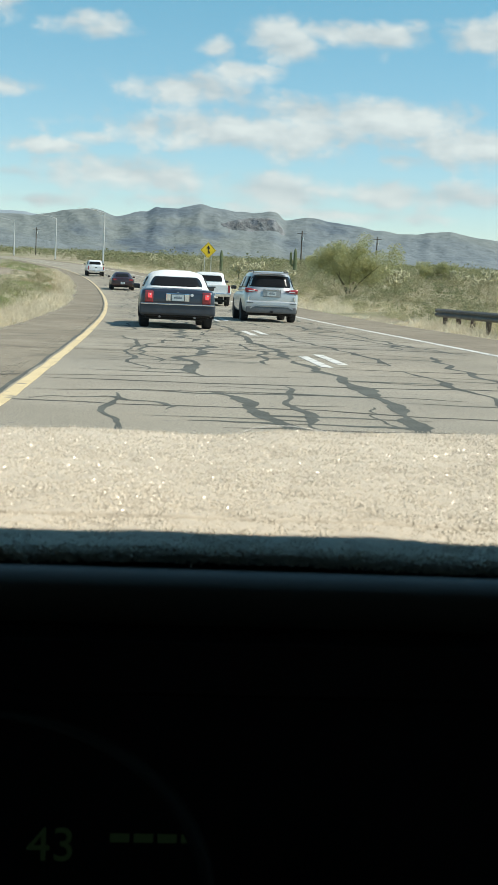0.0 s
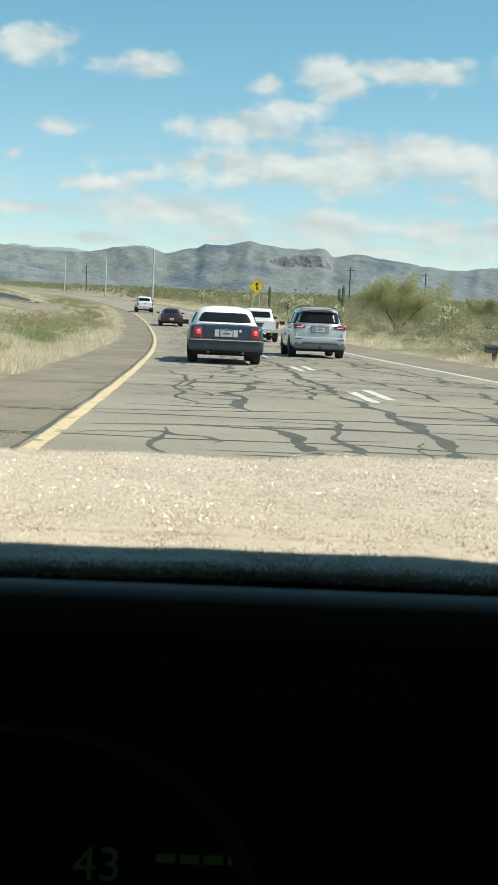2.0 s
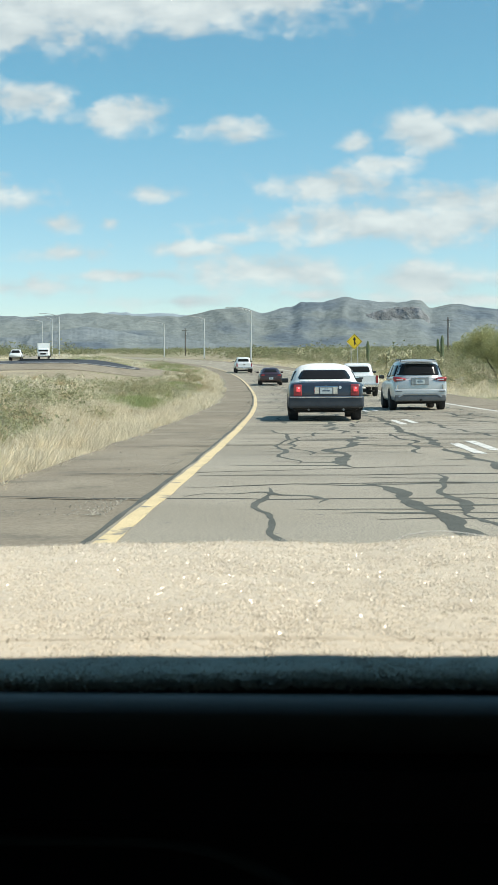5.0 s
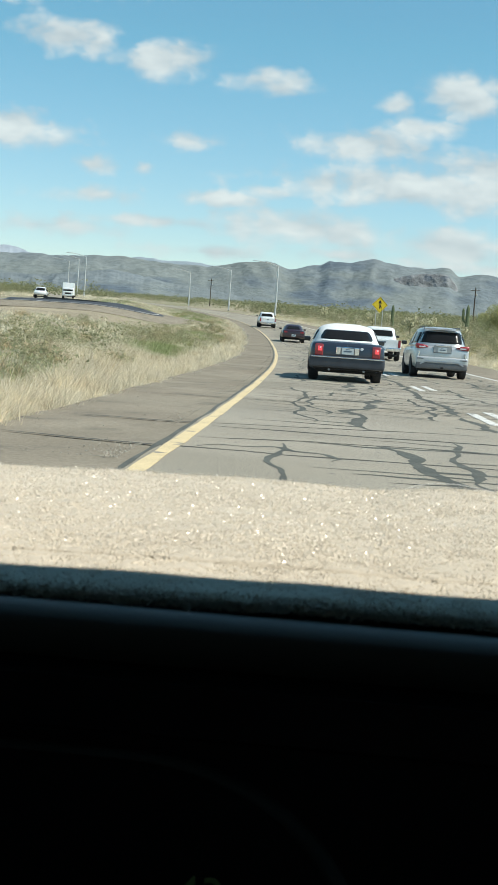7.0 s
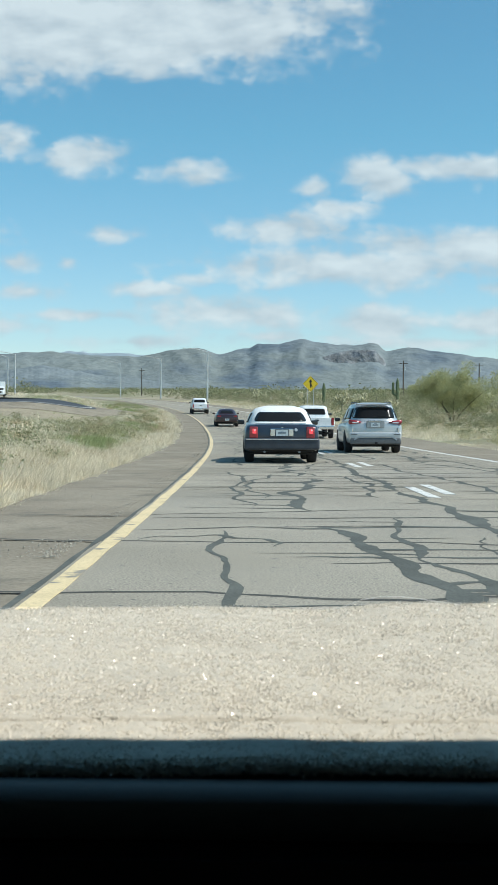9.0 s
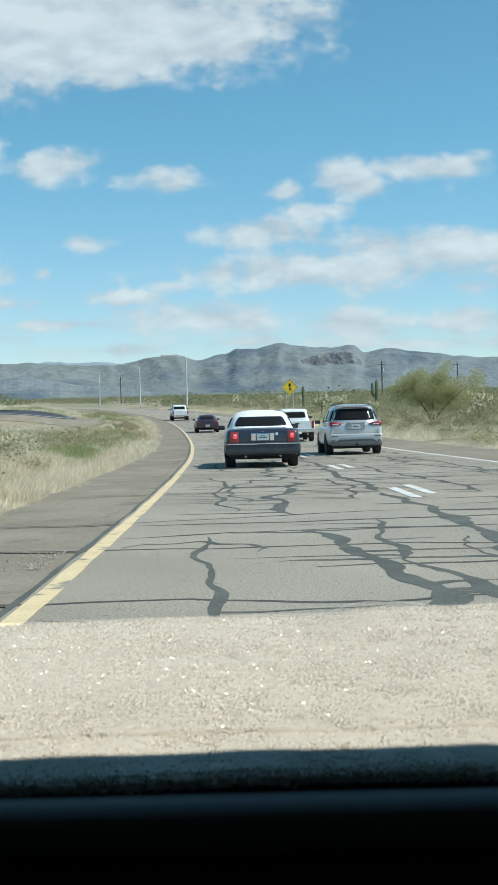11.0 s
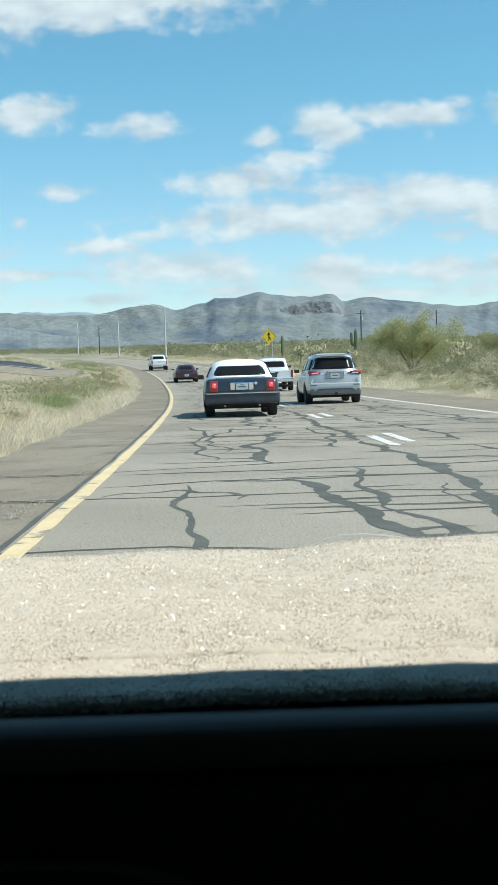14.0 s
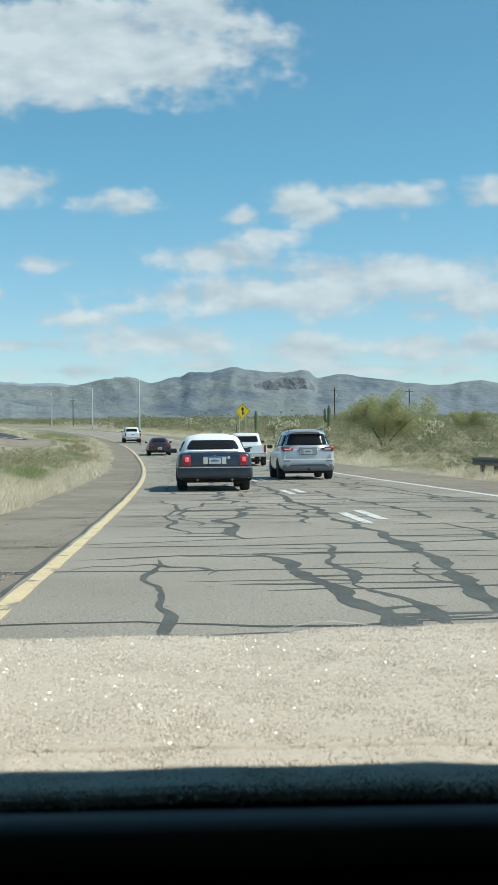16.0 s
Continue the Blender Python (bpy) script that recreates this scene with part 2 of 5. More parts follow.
def box(c, s, bevel=0.0, seg=2, bm=None, turn=None):
    b = bmesh.new()
    bmesh.ops.create_cube(b, size=1)
    bmesh.ops.scale(b, vec=s, verts=b.verts)
    if bevel:
        bmesh.ops.bevel(b, geom=b.edges[:], offset=bevel, segments=seg, affect="EDGES", profile=0.6)
    if turn is not None:
        bmesh.ops.transform(b, matrix=turn, verts=b.verts)
    bmesh.ops.translate(b, vec=c, verts=b.verts)
    return add_into(bm, b)


def add_into(bm, b):
    if bm is None:
        return b
    me = bpy.data.meshes.new("tmp")
    b.to_mesh(me)
    b.free()
    bm.from_mesh(me)
    bpy.data.meshes.remove(me)
    return bm


def rod(p, q, r0, r1=None, n=10, bm=None):
    r1 = r0 if r1 is None else r1
    p, q = Vector(p), Vector(q)
    b = bmesh.new()
    bmesh.ops.create_cone(b, cap_ends=True, segments=n, radius1=r0, radius2=r1, depth=(q - p).length)
    bmesh.ops.transform(b, matrix=Matrix.Translation((p + q) / 2) @ (q - p).to_track_quat("Z", "Y").to_matrix().to_4x4(), verts=b.verts)
    return add_into(bm, b)


def loft(rings, cap=True, bm=None, closed=True):
    """Skins rings of equally many points."""
    b = bmesh.new()
    vs = [[b.verts.new(p) for p in r] for r in rings]
    n = len(rings[0])
    for r0, r1 in zip(vs, vs[1:]):
        for i in range(n if closed else n - 1):
            b.faces.new((r0[i], r0[(i + 1) % n], r1[(i + 1) % n], r1[i]))
    if cap:
        b.faces.new(vs[0][::-1])
        b.faces.new(vs[-1])
    bmesh.ops.recalc_face_normals(b, faces=b.faces)
    return add_into(bm, b)


def lathe(profile, n=24, axis="x"):
    """Turns (r, h) pairs round the x axis."""
    rings = [[(h, r * math.cos(2 * math.pi * i / n), r * math.sin(2 * math.pi * i / n)) for i in range(n)] for r, h in profile]
    return loft(rings)


# ---- the lie of the land ----
BEND = 1300.0


def mid(y):
    """How far the road's line has bent to the left at y."""
    if y <= 0:
        return 0.0
    if y <= 500:
        return -y * y / (2 * BEND)
    return -500 * 500 / (2 * BEND) - (y - 500) * 500 / BEND


def rise(y):
    if y < 40:
        return 0.0
    if y < 105:
        return 2.0e-4 * (y - 40) ** 2
    return 0.845 + 0.026 * (y - 105)


def smooth01(a, b, x):
    t = min(1, max(0, (x - a) / (b - a)))
    return t * t * (3 - 2 * t)


def land(d, y):
    """Ground height at d metres to the right of the road's line."""
    z = rise(y)
    if -3.6 < d < 10.2:
        return z - 0.06
    if d >= 10.2:
        z += 0.32 * smooth01(10.2, 19, d) - 0.04 + 0.25 * smooth01(14, 40, d) * noise.noise((d * 0.05, y * 0.02, 0))
    else:
        z += -0.04 + 0.36 * smooth01(-3.8, -7.5, d) * (1 - smooth01(-8.2, -11, d)) * smooth01(10, 26, y) + 0.35 * smooth01(-8, -22, d) * (0.5 + noise.noise((d * 0.07, y * 0.025, 3)))
        if -35 < d < -26:
            z = rise(y) - 0.08
        # the far side of the median lies higher round the bend
        z += bank(d, y)
    return z


def bank(d, y):
    return 1.1 * smooth01(-8, -18, d) * smooth01(50, 130, y)


def at(d, y, up=0.0):
    return Vector((mid(y) + d, y, land(d, y) + up))


def on_road(d, y, up=0.0):
    return Vector((mid(y) + d, y, rise(y) + bank(d, y) + up))


def steps(a, b, first, grow):
    out, s = [a], first
    while out[-1] < b:
        out.append(out[-1] + s)
        s *= grow
    return out


def build_ground():
    ys = [-300, -150, -80, -40, -20] + steps(-8, 4400, 3.0, 1.03)
    right = steps(10.2, 3600, 1.2, 1.16)
    left = [-v for v in steps(3.6, 3600, 0.9, 1.13)]
    ds = sorted(left) + [-3.2, 0, 3, 6, 9.8] + right
    verts = [at(d, y) for y in ys for d in ds]
    n = len(ds)
    faces = [(j * n + i, j * n + i + 1, (j + 1) * n + i + 1, (j + 1) * n + i) for j in range(len(ys) - 1) for i in range(n - 1)]
    g = mesh_part("ground", verts, faces, EARTH, smooth=True)
    tagged(g, "dry sandy desert ground with sparse olive growth", "ground", kind="structure")


def strip(name, d0, d1, y0, y1, up, material, depth=0.05, step=5.0, wob=0.0, parent=None):
    """A slab that follows the road between two offsets."""
    n = max(2, int((y1 - y0) / step) + 1)
    verts, faces = [], []
    for i in range(n):
        y = y0 + (y1 - y0) * i / (n - 1)
        w = wob * noise.noise((y * 0.9, d0, 2))
        w2 = wob * noise.noise((y * 0.9, d1, 7))
        verts += [on_road(d0 + w, y, up - depth), on_road(d0 + w, y, up), on_road(d1 + w2, y, up), on_road(d1 + w2, y, up - depth)]
    for i in range(n - 1):
        a, b = 4 * i, 4 * i + 4
        faces += [(a, b, b + 1, a + 1), (a + 1, b + 1, b + 2, a + 2), (a + 2, b + 2, b + 3, a + 3)]
    faces += [(0, 1, 2, 3), tuple(4 * n - 4 + k for k in (3, 2, 1, 0))]
    return mesh_part(name, verts, faces, material, parent)


EDGE_L, LANE, EDGE_R = -1.36, 2.5, 6.75


def build_road():
    r = strip("road", EDGE_L - 0.13, EDGE_R + 0.2, -120, 900, 0.0, ASPHALT, 0.1, 4.0)
    tagged(r, "worn grey asphalt carriageway with two lanes", "road", kind="structure")
    s = strip("shoulder", -3.3, EDGE_L - 0.13, -120, 900, -0.012, SHOULDER, 0.1, 1.2, 0.12)
    tagged(s, "dark broken asphalt shoulder beside the median", "shoulder", kind="structure")
    s = strip("shoulder", EDGE_R + 0.2, 9.9, -120, 900, -0.012, SHOULDER, 0.1, 1.2, 0.1)
    tagged(s, "dark asphalt shoulder beside the desert", "shoulder", kind="structure")
    s = strip("edge_line", EDGE_L - 0.068, EDGE_L + 0.068, -20, 700, 0.006, YELLOW, 0.004, 0.25, 0.02)
    tagged(s, "faded yellow edge line with worn paint", "line", kind="structure")
    s = strip("edge_line", EDGE_R - 0.09, EDGE_R + 0.09, -20, 700, 0.006, WHITE_PAINT, 0.004, 0.8, 0.01)
    tagged(s, "white edge line along the shoulder", "line", kind="structure")
    s = strip("edge_seam", EDGE_L - 0.155, EDGE_L - 0.11, -20, 300, 0.0035, TAR, 0.004, 0.3, 0.03)
    tagged(s, "dark tar seam between lane and shoulder", "seam", kind="structure")
    # lane marks, painted twice side by side
    for i in range(26):
        y0 = 6.0 + 12.2 * i
        for d, ln in ((LANE, 3.05), (LANE + 0.36, 2.9)):
            y = y0 + (0.9 if d > LANE else 0)
            s = strip("lane_mark", d - 0.08, d + 0.08, y, y + ln, 0.006, WHITE_PAINT, 0.004, 0.35, 0.015)
            tagged(s, "white painted lane mark, doubled by its older twin", "line", "lane marks", "structure")
    o = strip("opposite_road", -34.0, -27.0, -120, 900, 0.0, ASPHALT, 0.1, 6.0)
    tagged(o, "grey asphalt opposite carriageway beyond the median", "road", kind="structure")


def ribbon(pts, verts, faces, up=0.004):
    """Adds a flat band of changing width along (d, y, half width) points."""
    base = len(verts)
    for i, (d, y, w) in enumerate(pts):
        a, b = pts[max(0, i - 1)], pts[min(len(pts) - 1, i + 1)]
        t = Vector((b[0] - a[0], b[1] - a[1]))
        t = t.normalized() if t.length > 1e-6 else Vector((1, 0))
        nx, ny = -t.y * w, t.x * w
        verts.append(on_road(d + nx, y + ny, up * 0.4))
        verts.append(on_road(d - nx, y - ny, up * 0.4))
    for i in range(len(pts) - 1):
        k = base + 2 * i
        faces.append((k, k + 1, k + 3, k + 2))


def build_cracks():
    rnd = random.Random(5)
    verts, faces = [], []
    # cross cracks at uneven steps, some only across one lane
    y = 3.0
    k = 0
    while y < 190:
        y += rnd.uniform(0.7, 1.9) * (1 if y < 50 else 1.7)
        a = EDGE_L + 0.12 if rnd.random() < 0.75 else rnd.uniform(-0.5, 3)
        b = EDGE_R - 0.2 if rnd.random() < 0.55 else rnd.uniform(2, 6)
        if rnd.random() < 0.25:
            a = -3.1
        ph = rnd.uniform(0, 99)
        tilt = rnd.uniform(-0.12, 0.12)
        w0 = rnd.uniform(0.03, 0.062) * (1 if y < 25 else 1.35)
        pts, d = [], a
        while d < b:
            wv = 0.7 * noise.noise((d * 0.25, ph, 0)) + 0.14 * noise.noise((d * 0.9, ph, 4)) + 0.05 * noise.noise((d * 3.5, ph, 2))
            pts.append((d, y + 1.3 * wv + tilt * d, w0 * min(1, 0.15 + (d - a) / 0.8, 0.15 + (b - d) / 0.8) * (0.75 + 0.9 * abs(noise.noise((d * 0.8, ph, 9))))))
            d += 0.16
        k += 1
        up = 0.0032 + 0.0004 * (k % 3)
        if len(pts) > 3:
            ribbon(pts, verts, faces, up)
    c = mesh_part("cross_crack", verts, faces, TAR_THIN)
    tagged(c, "thin dark sealed cracks across the lanes", "sealant", kind="stuff")
    verts, faces = [], []
    # broad wandering seams along the lanes
    for d0, amp, wide, start, end, dens in ((0.75, 0.6, 0.13, 4, 150, 0.85), (2.2, 0.42, 0.15, 4, 170, 0.92), (-0.35, 0.45, 0.06, 6, 120, 0.5),
                                            (4.7, 0.6, 0.10, 5, 150, 0.8), (3.3, 0.4, 0.08, 7, 110, 0.6), (5.8, 0.5, 0.09, 8, 130, 0.7), (1.45, 0.6, 0.07, 7, 120, 0.6), (0.2, 0.5, 0.06, 18, 130, 0.55)):
        y, ph = start, rnd.uniform(0, 50)
        while y < end:
            ln = rnd.uniform(6, 18) * dens * 1.5
            pts, s = [], y
            while s < y + ln:
                dd = d0 + amp * 1.5 * noise.noise((s * 0.16, ph, 1)) + amp * 0.6 * noise.noise((s * 0.7, ph, 6)) + 0.04 * noise.noise((s * 2.0, ph, 3))
                q = min(1, (s - y) / 1.0 + 0.15, (y + ln - s) / 1.0 + 0.15)
                pts.append((dd + 0.03 * noise.noise((s * 4.1, ph, 15)), s, 0.62 * wide * q * (0.45 + 1.1 * abs(noise.noise((s * 0.45, ph, 8))) + 0.25) * max(0.25, 1 + 1.0 * noise.noise((s * 1.3, ph, 12)) + 0.4 * noise.noise((s * 5.3, ph, 13)))))
                if rnd.random() < 0.09:
                    # a spur that runs off to one side
                    way, far_end = rnd.choice((-1, 1)), rnd.uniform(0.5, 1.5)
                    spur = [(dd + way * far_end * j / 8, s + 0.10 * j / 8 + 0.12 * noise.noise((j * 0.3, s, 4)), wide * 0.55 * (1 - j / 8.5) ** 0.8) for j in range(9)]
                    ribbon(spur, verts, faces, 0.0062)
                s += 0.16
            k += 1
            ribbon(pts, verts, faces, 0.0046 + 0.0004 * (k % 3))
            y += ln + rnd.uniform(1, 8) * (1 - dens) * 2
    # loops where cracks run back on themselves
    for i in range(20):
        cy, cd = 7 + 75 * rnd.random() ** 1.5, rnd.uniform(-0.6, 5.8)
        a0, ln, ra, rb = rnd.uniform(0, 6.28), rnd.uniform(1.5, 4.2), rnd.uniform(0.5, 1.5), rnd.uniform(0.5, 1.8)
        w0, ph = rnd.uniform(0.02, 0.045), rnd.uniform(0, 90)
        pts = [(cd + ra * math.cos(a0 + ln * j / 30) + 0.15 * noise.noise((j * 0.2, ph, 0)), cy + rb * math.sin(a0 + ln * j / 30) + 0.2 * noise.noise((j * 0.2, ph, 5)),
                w0 * min(1, 0.1 + j / 8, 0.1 + (30 - j) / 8) * (0.5 + 1.2 * abs(noise.noise((j * 0.15, ph, 9))))) for j in range(31)]
        ribbon(pts, verts, faces, 0.0058 + 0.0003 * (i % 3))
    c = mesh_part("crack_sealant", verts, faces, TAR)
    tagged(c, "dark tar bands sealing the cracked asphalt", "sealant", kind="stuff")


build_ground()
build_road()
build_cracks()

# ---- mountains ----


def crest(tops, x, base):
    """Height of the skyline between summits and saddles (across, up)."""
    if x <= tops[0][0]:
        return base + (tops[0][1] - base) * max(0, 1 - (tops[0][0] - x) / 160)
    for (xa, ha), (xb, hb) in zip(tops, tops[1:]):
        if xa <= x <= xb:
            t = (x - xa) / (xb - xa)
            return ha + (hb - ha) * (0.5 * t + 0.5 * t * t * (3 - 2 * t))
    return base + (tops[-1][1] - base) * max(0, 1 - (x - tops[-1][0]) / 160)


def ridge(name, dist, depth, peaks, base, rough, material, label, seed, a0=-0.8, a1=0.8, fold=0.5, na=700, nr=60, cliff=0.5):
    """A range under a skyline of summits and saddles (across, up; thousandths of its distance), with an apron in front and spurs between gullies."""
    verts, faces = [], []
    foot = rise(dist - depth * 0.8) - 12
    for j in range(nr):
        s = j / (nr - 1)
        r = dist - depth * 0.8 + depth * s
        t = min(1, s / 0.8)
        low = 0.42 * t ** 1.5
        prof = low + (1 - 0.42) * ((1 - cliff) * smooth01(0.30, 1.0, t) ** 1.4 + cliff * smooth01(0.62, 0.97, t)) if s <= 0.8 else 1 - (s - 0.8) * 2.2
        steep = smooth01(0.25, 0.7, t)
        for i in range(na):
            a = a0 + (a1 - a0) * i / (na - 1)
            h = crest(peaks, a * 1000, base)
            h += rough * (noise.fractal((a * 22, seed, 0), 0.9, 2.1, 5) + 0.7 * noise.fractal((a * 90, seed, 5), 0.8, 2.1, 4))
            x = a * dist / 100 + 1.6 * noise.noise((a * 14, t * 2.5, seed))
            gul = 0.45 * abs(noise.noise((x * 0.55 + seed, t * 2.2, 2))) + 0.5 * abs(noise.noise((x * 1.4 + seed, t * 4.0, 5))) + 0.22 * abs(noise.noise((x * 3.6, t * 9, 8))) + 0.05 * abs(noise.noise((x * 9, t * 20, 4)))
            top = h / 1000 * dist
            z = foot + (top - foot) * prof * (1 - fold * (gul - 0.34) * (0.2 + 0.8 * steep) * (1 - 0.75 * smooth01(0.82, 1.0, t)))
            verts.append((a * r, r, z))
    for j in range(nr - 1):
        for i in range(na - 1):
            k = j * na + i
            faces.append((k, k + 1, k + na + 1, k + na))
    ob = mesh_part(name, verts, faces, material, smooth=True)
    tagged(ob, label, "mountain", kind="structure")


# distance haze is mixed into the pale bluish rock colours
# the dark patches on ROCK are cloud shadows painted into its colour
ROCK = mat("haze_painted_rock", (0.192, 0.222, 0.232), 0.95, var=0.08, scale=0.006, fine=0.12, fine_scale=0.06, other=(0.20, 0.224, 0.212), spec=0.05, bump=0.3, bump_scale=0.03, worn=((0.125, 0.155, 0.178), 0.0034, 0.55, 0.63))
ROCK_FAR = mat("far_haze_painted_rock", (0.25, 0.295, 0.32), 0.95, var=0.12, scale=0.003, fine=0.1, fine_scale=0.02, spec=0.05)
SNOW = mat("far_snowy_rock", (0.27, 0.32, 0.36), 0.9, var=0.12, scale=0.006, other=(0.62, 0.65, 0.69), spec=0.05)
CRAG = mat("crag_rock", (0.19, 0.198, 0.20), 0.95, var=0.15, scale=0.012, fine=0.3, fine_scale=0.055, spec=0.05, bump=0.6, bump_scale=0.05, worn=((0.12, 0.135, 0.15), 0.03, 0.56, 0.62))

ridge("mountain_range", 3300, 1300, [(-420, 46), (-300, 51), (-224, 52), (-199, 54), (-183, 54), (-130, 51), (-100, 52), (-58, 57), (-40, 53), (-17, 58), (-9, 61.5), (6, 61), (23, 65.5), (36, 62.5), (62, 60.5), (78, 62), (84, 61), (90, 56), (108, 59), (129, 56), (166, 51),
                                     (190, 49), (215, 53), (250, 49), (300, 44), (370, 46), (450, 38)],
      30, 1.05, ROCK, "grey-green desert mountain range with folded slopes, haze painted in", 3.1, fold=0.20)
ridge("hill", 2600, 800, [(-290, 34), (-240, 36), (-178, 43), (-120, 35), (-70, 29)], 22, 1.0, ROCK, "rounded desert hill below the range, haze painted in", 8.4, -0.40, 0.02, 0.3, cliff=0.1)
ridge("far_range", 4250, 600, [(-200, 50), (-150, 54), (-110, 53), (-60, 47), (-20, 48), (60, 46), (150, 44)], 40, 1.0, ROCK_FAR, "far range coloured pale blue for haze", 5.7)
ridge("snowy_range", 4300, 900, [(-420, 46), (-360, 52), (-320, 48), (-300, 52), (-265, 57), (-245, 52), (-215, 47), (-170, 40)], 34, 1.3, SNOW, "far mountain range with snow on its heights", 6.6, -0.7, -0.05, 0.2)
ridge("crag", 3100, 240, [(10, 40), (26, 47), (40, 51), (56, 54), (72, 57.5), (82, 57), (88, 51), (94, 42)], 18, 1.0, CRAG, "bare rocky crag on the mountain's shoulder", 9.3, 0.0, 0.11, 0.5, 300, 50, cliff=0.9)

# ---- the car that is driven: its cabin ----
FLEECE = mat("cream_fleece", (0.445, 0.41, 0.328), 0.95, var=0.06, scale=14, fine=0.07, fine_scale=330, spec=0.2)
VINYL = mat("taupe_vinyl", (0.085, 0.077, 0.064), 0.65, var=0.1, scale=20, bump=0.2, bump_scale=700, spec=0.3)
DARK_PLASTIC = mat("black_plastic", (0.012, 0.012, 0.013), 0.55, var=0.1, scale=20)
HEADLINER = mat("dark_headliner", (0.02, 0.02, 0.021), 0.95)
PAINT_OWN = mat("dark_car_paint", (0.03, 0.035, 0.045), 0.3, coat=0.5)
WOODGRAIN = mat("orange_woodgrain", (0.36, 0.10, 0.025), 0.35, var=0.3, scale=30, coat=0.4)
STEEL_GREY = mat("grey_metal", (0.35, 0.36, 0.38), 0.35, 0.8)
LCD_GREEN = mat("green_display", (0.01, 0.02, 0.01), 0.5, emit=((0.10, 0.22, 0.09), 0.012))
GLASS = bpy.data.materials.new("windscreen_glass")


def glass_nodes():
    GLASS.use_nodes = True
    nt = GLASS.node_tree
    nt.nodes.clear()
    o, a, g, mx = (nt.nodes.new("ShaderNode" + k) for k in ("OutputMaterial", "BsdfTransparent", "BsdfGlossy", "MixShader"))
    a.inputs[0].default_value = (0.72, 0.75, 0.745, 1)
    g.inputs["Roughness"].default_value = 0.02
    mx.inputs[0].default_value = 0.015
    nt.links.new(a.outputs[0], mx.inputs[1])
    nt.links.new(g.outputs[0], mx.inputs[2])
    nt.links.new(mx.outputs[0], o.inputs[0])


glass_nodes()
# for the unseen side panes; the tint is added to dim the cabin
TINT = bpy.data.materials.new("cabin_dimming_glass")
TINT.use_nodes = True
TINT.node_tree.nodes.clear()
tint_out, tint_bsdf = TINT.node_tree.nodes.new("ShaderNodeOutputMaterial"), TINT.node_tree.nodes.new("ShaderNodeBsdfTransparent")
tint_bsdf.inputs[0].default_value = (0.33, 0.345, 0.34, 1)
TINT.node_tree.links.new(tint_bsdf.outputs[0], tint_out.inputs[0])
Z_TOP, SEAM, NEAR = 0.94, 0.594, 0.538
X0, X1 = -0.55, 1.0


def cover_height(x, y):
    z = Z_TOP + 0.0035 * noise.noise((x * 5, y * 4, 1)) + 0.0016 * noise.noise((x * 16, y * 14, 2))
    z += 0.006 * smooth01(0.02, 0.10, x) * smooth01(0.8, 0.94, y) - 0.004 * smooth01(0.0, -0.25, x) * smooth01(0.8, 0.94, y)
    return z


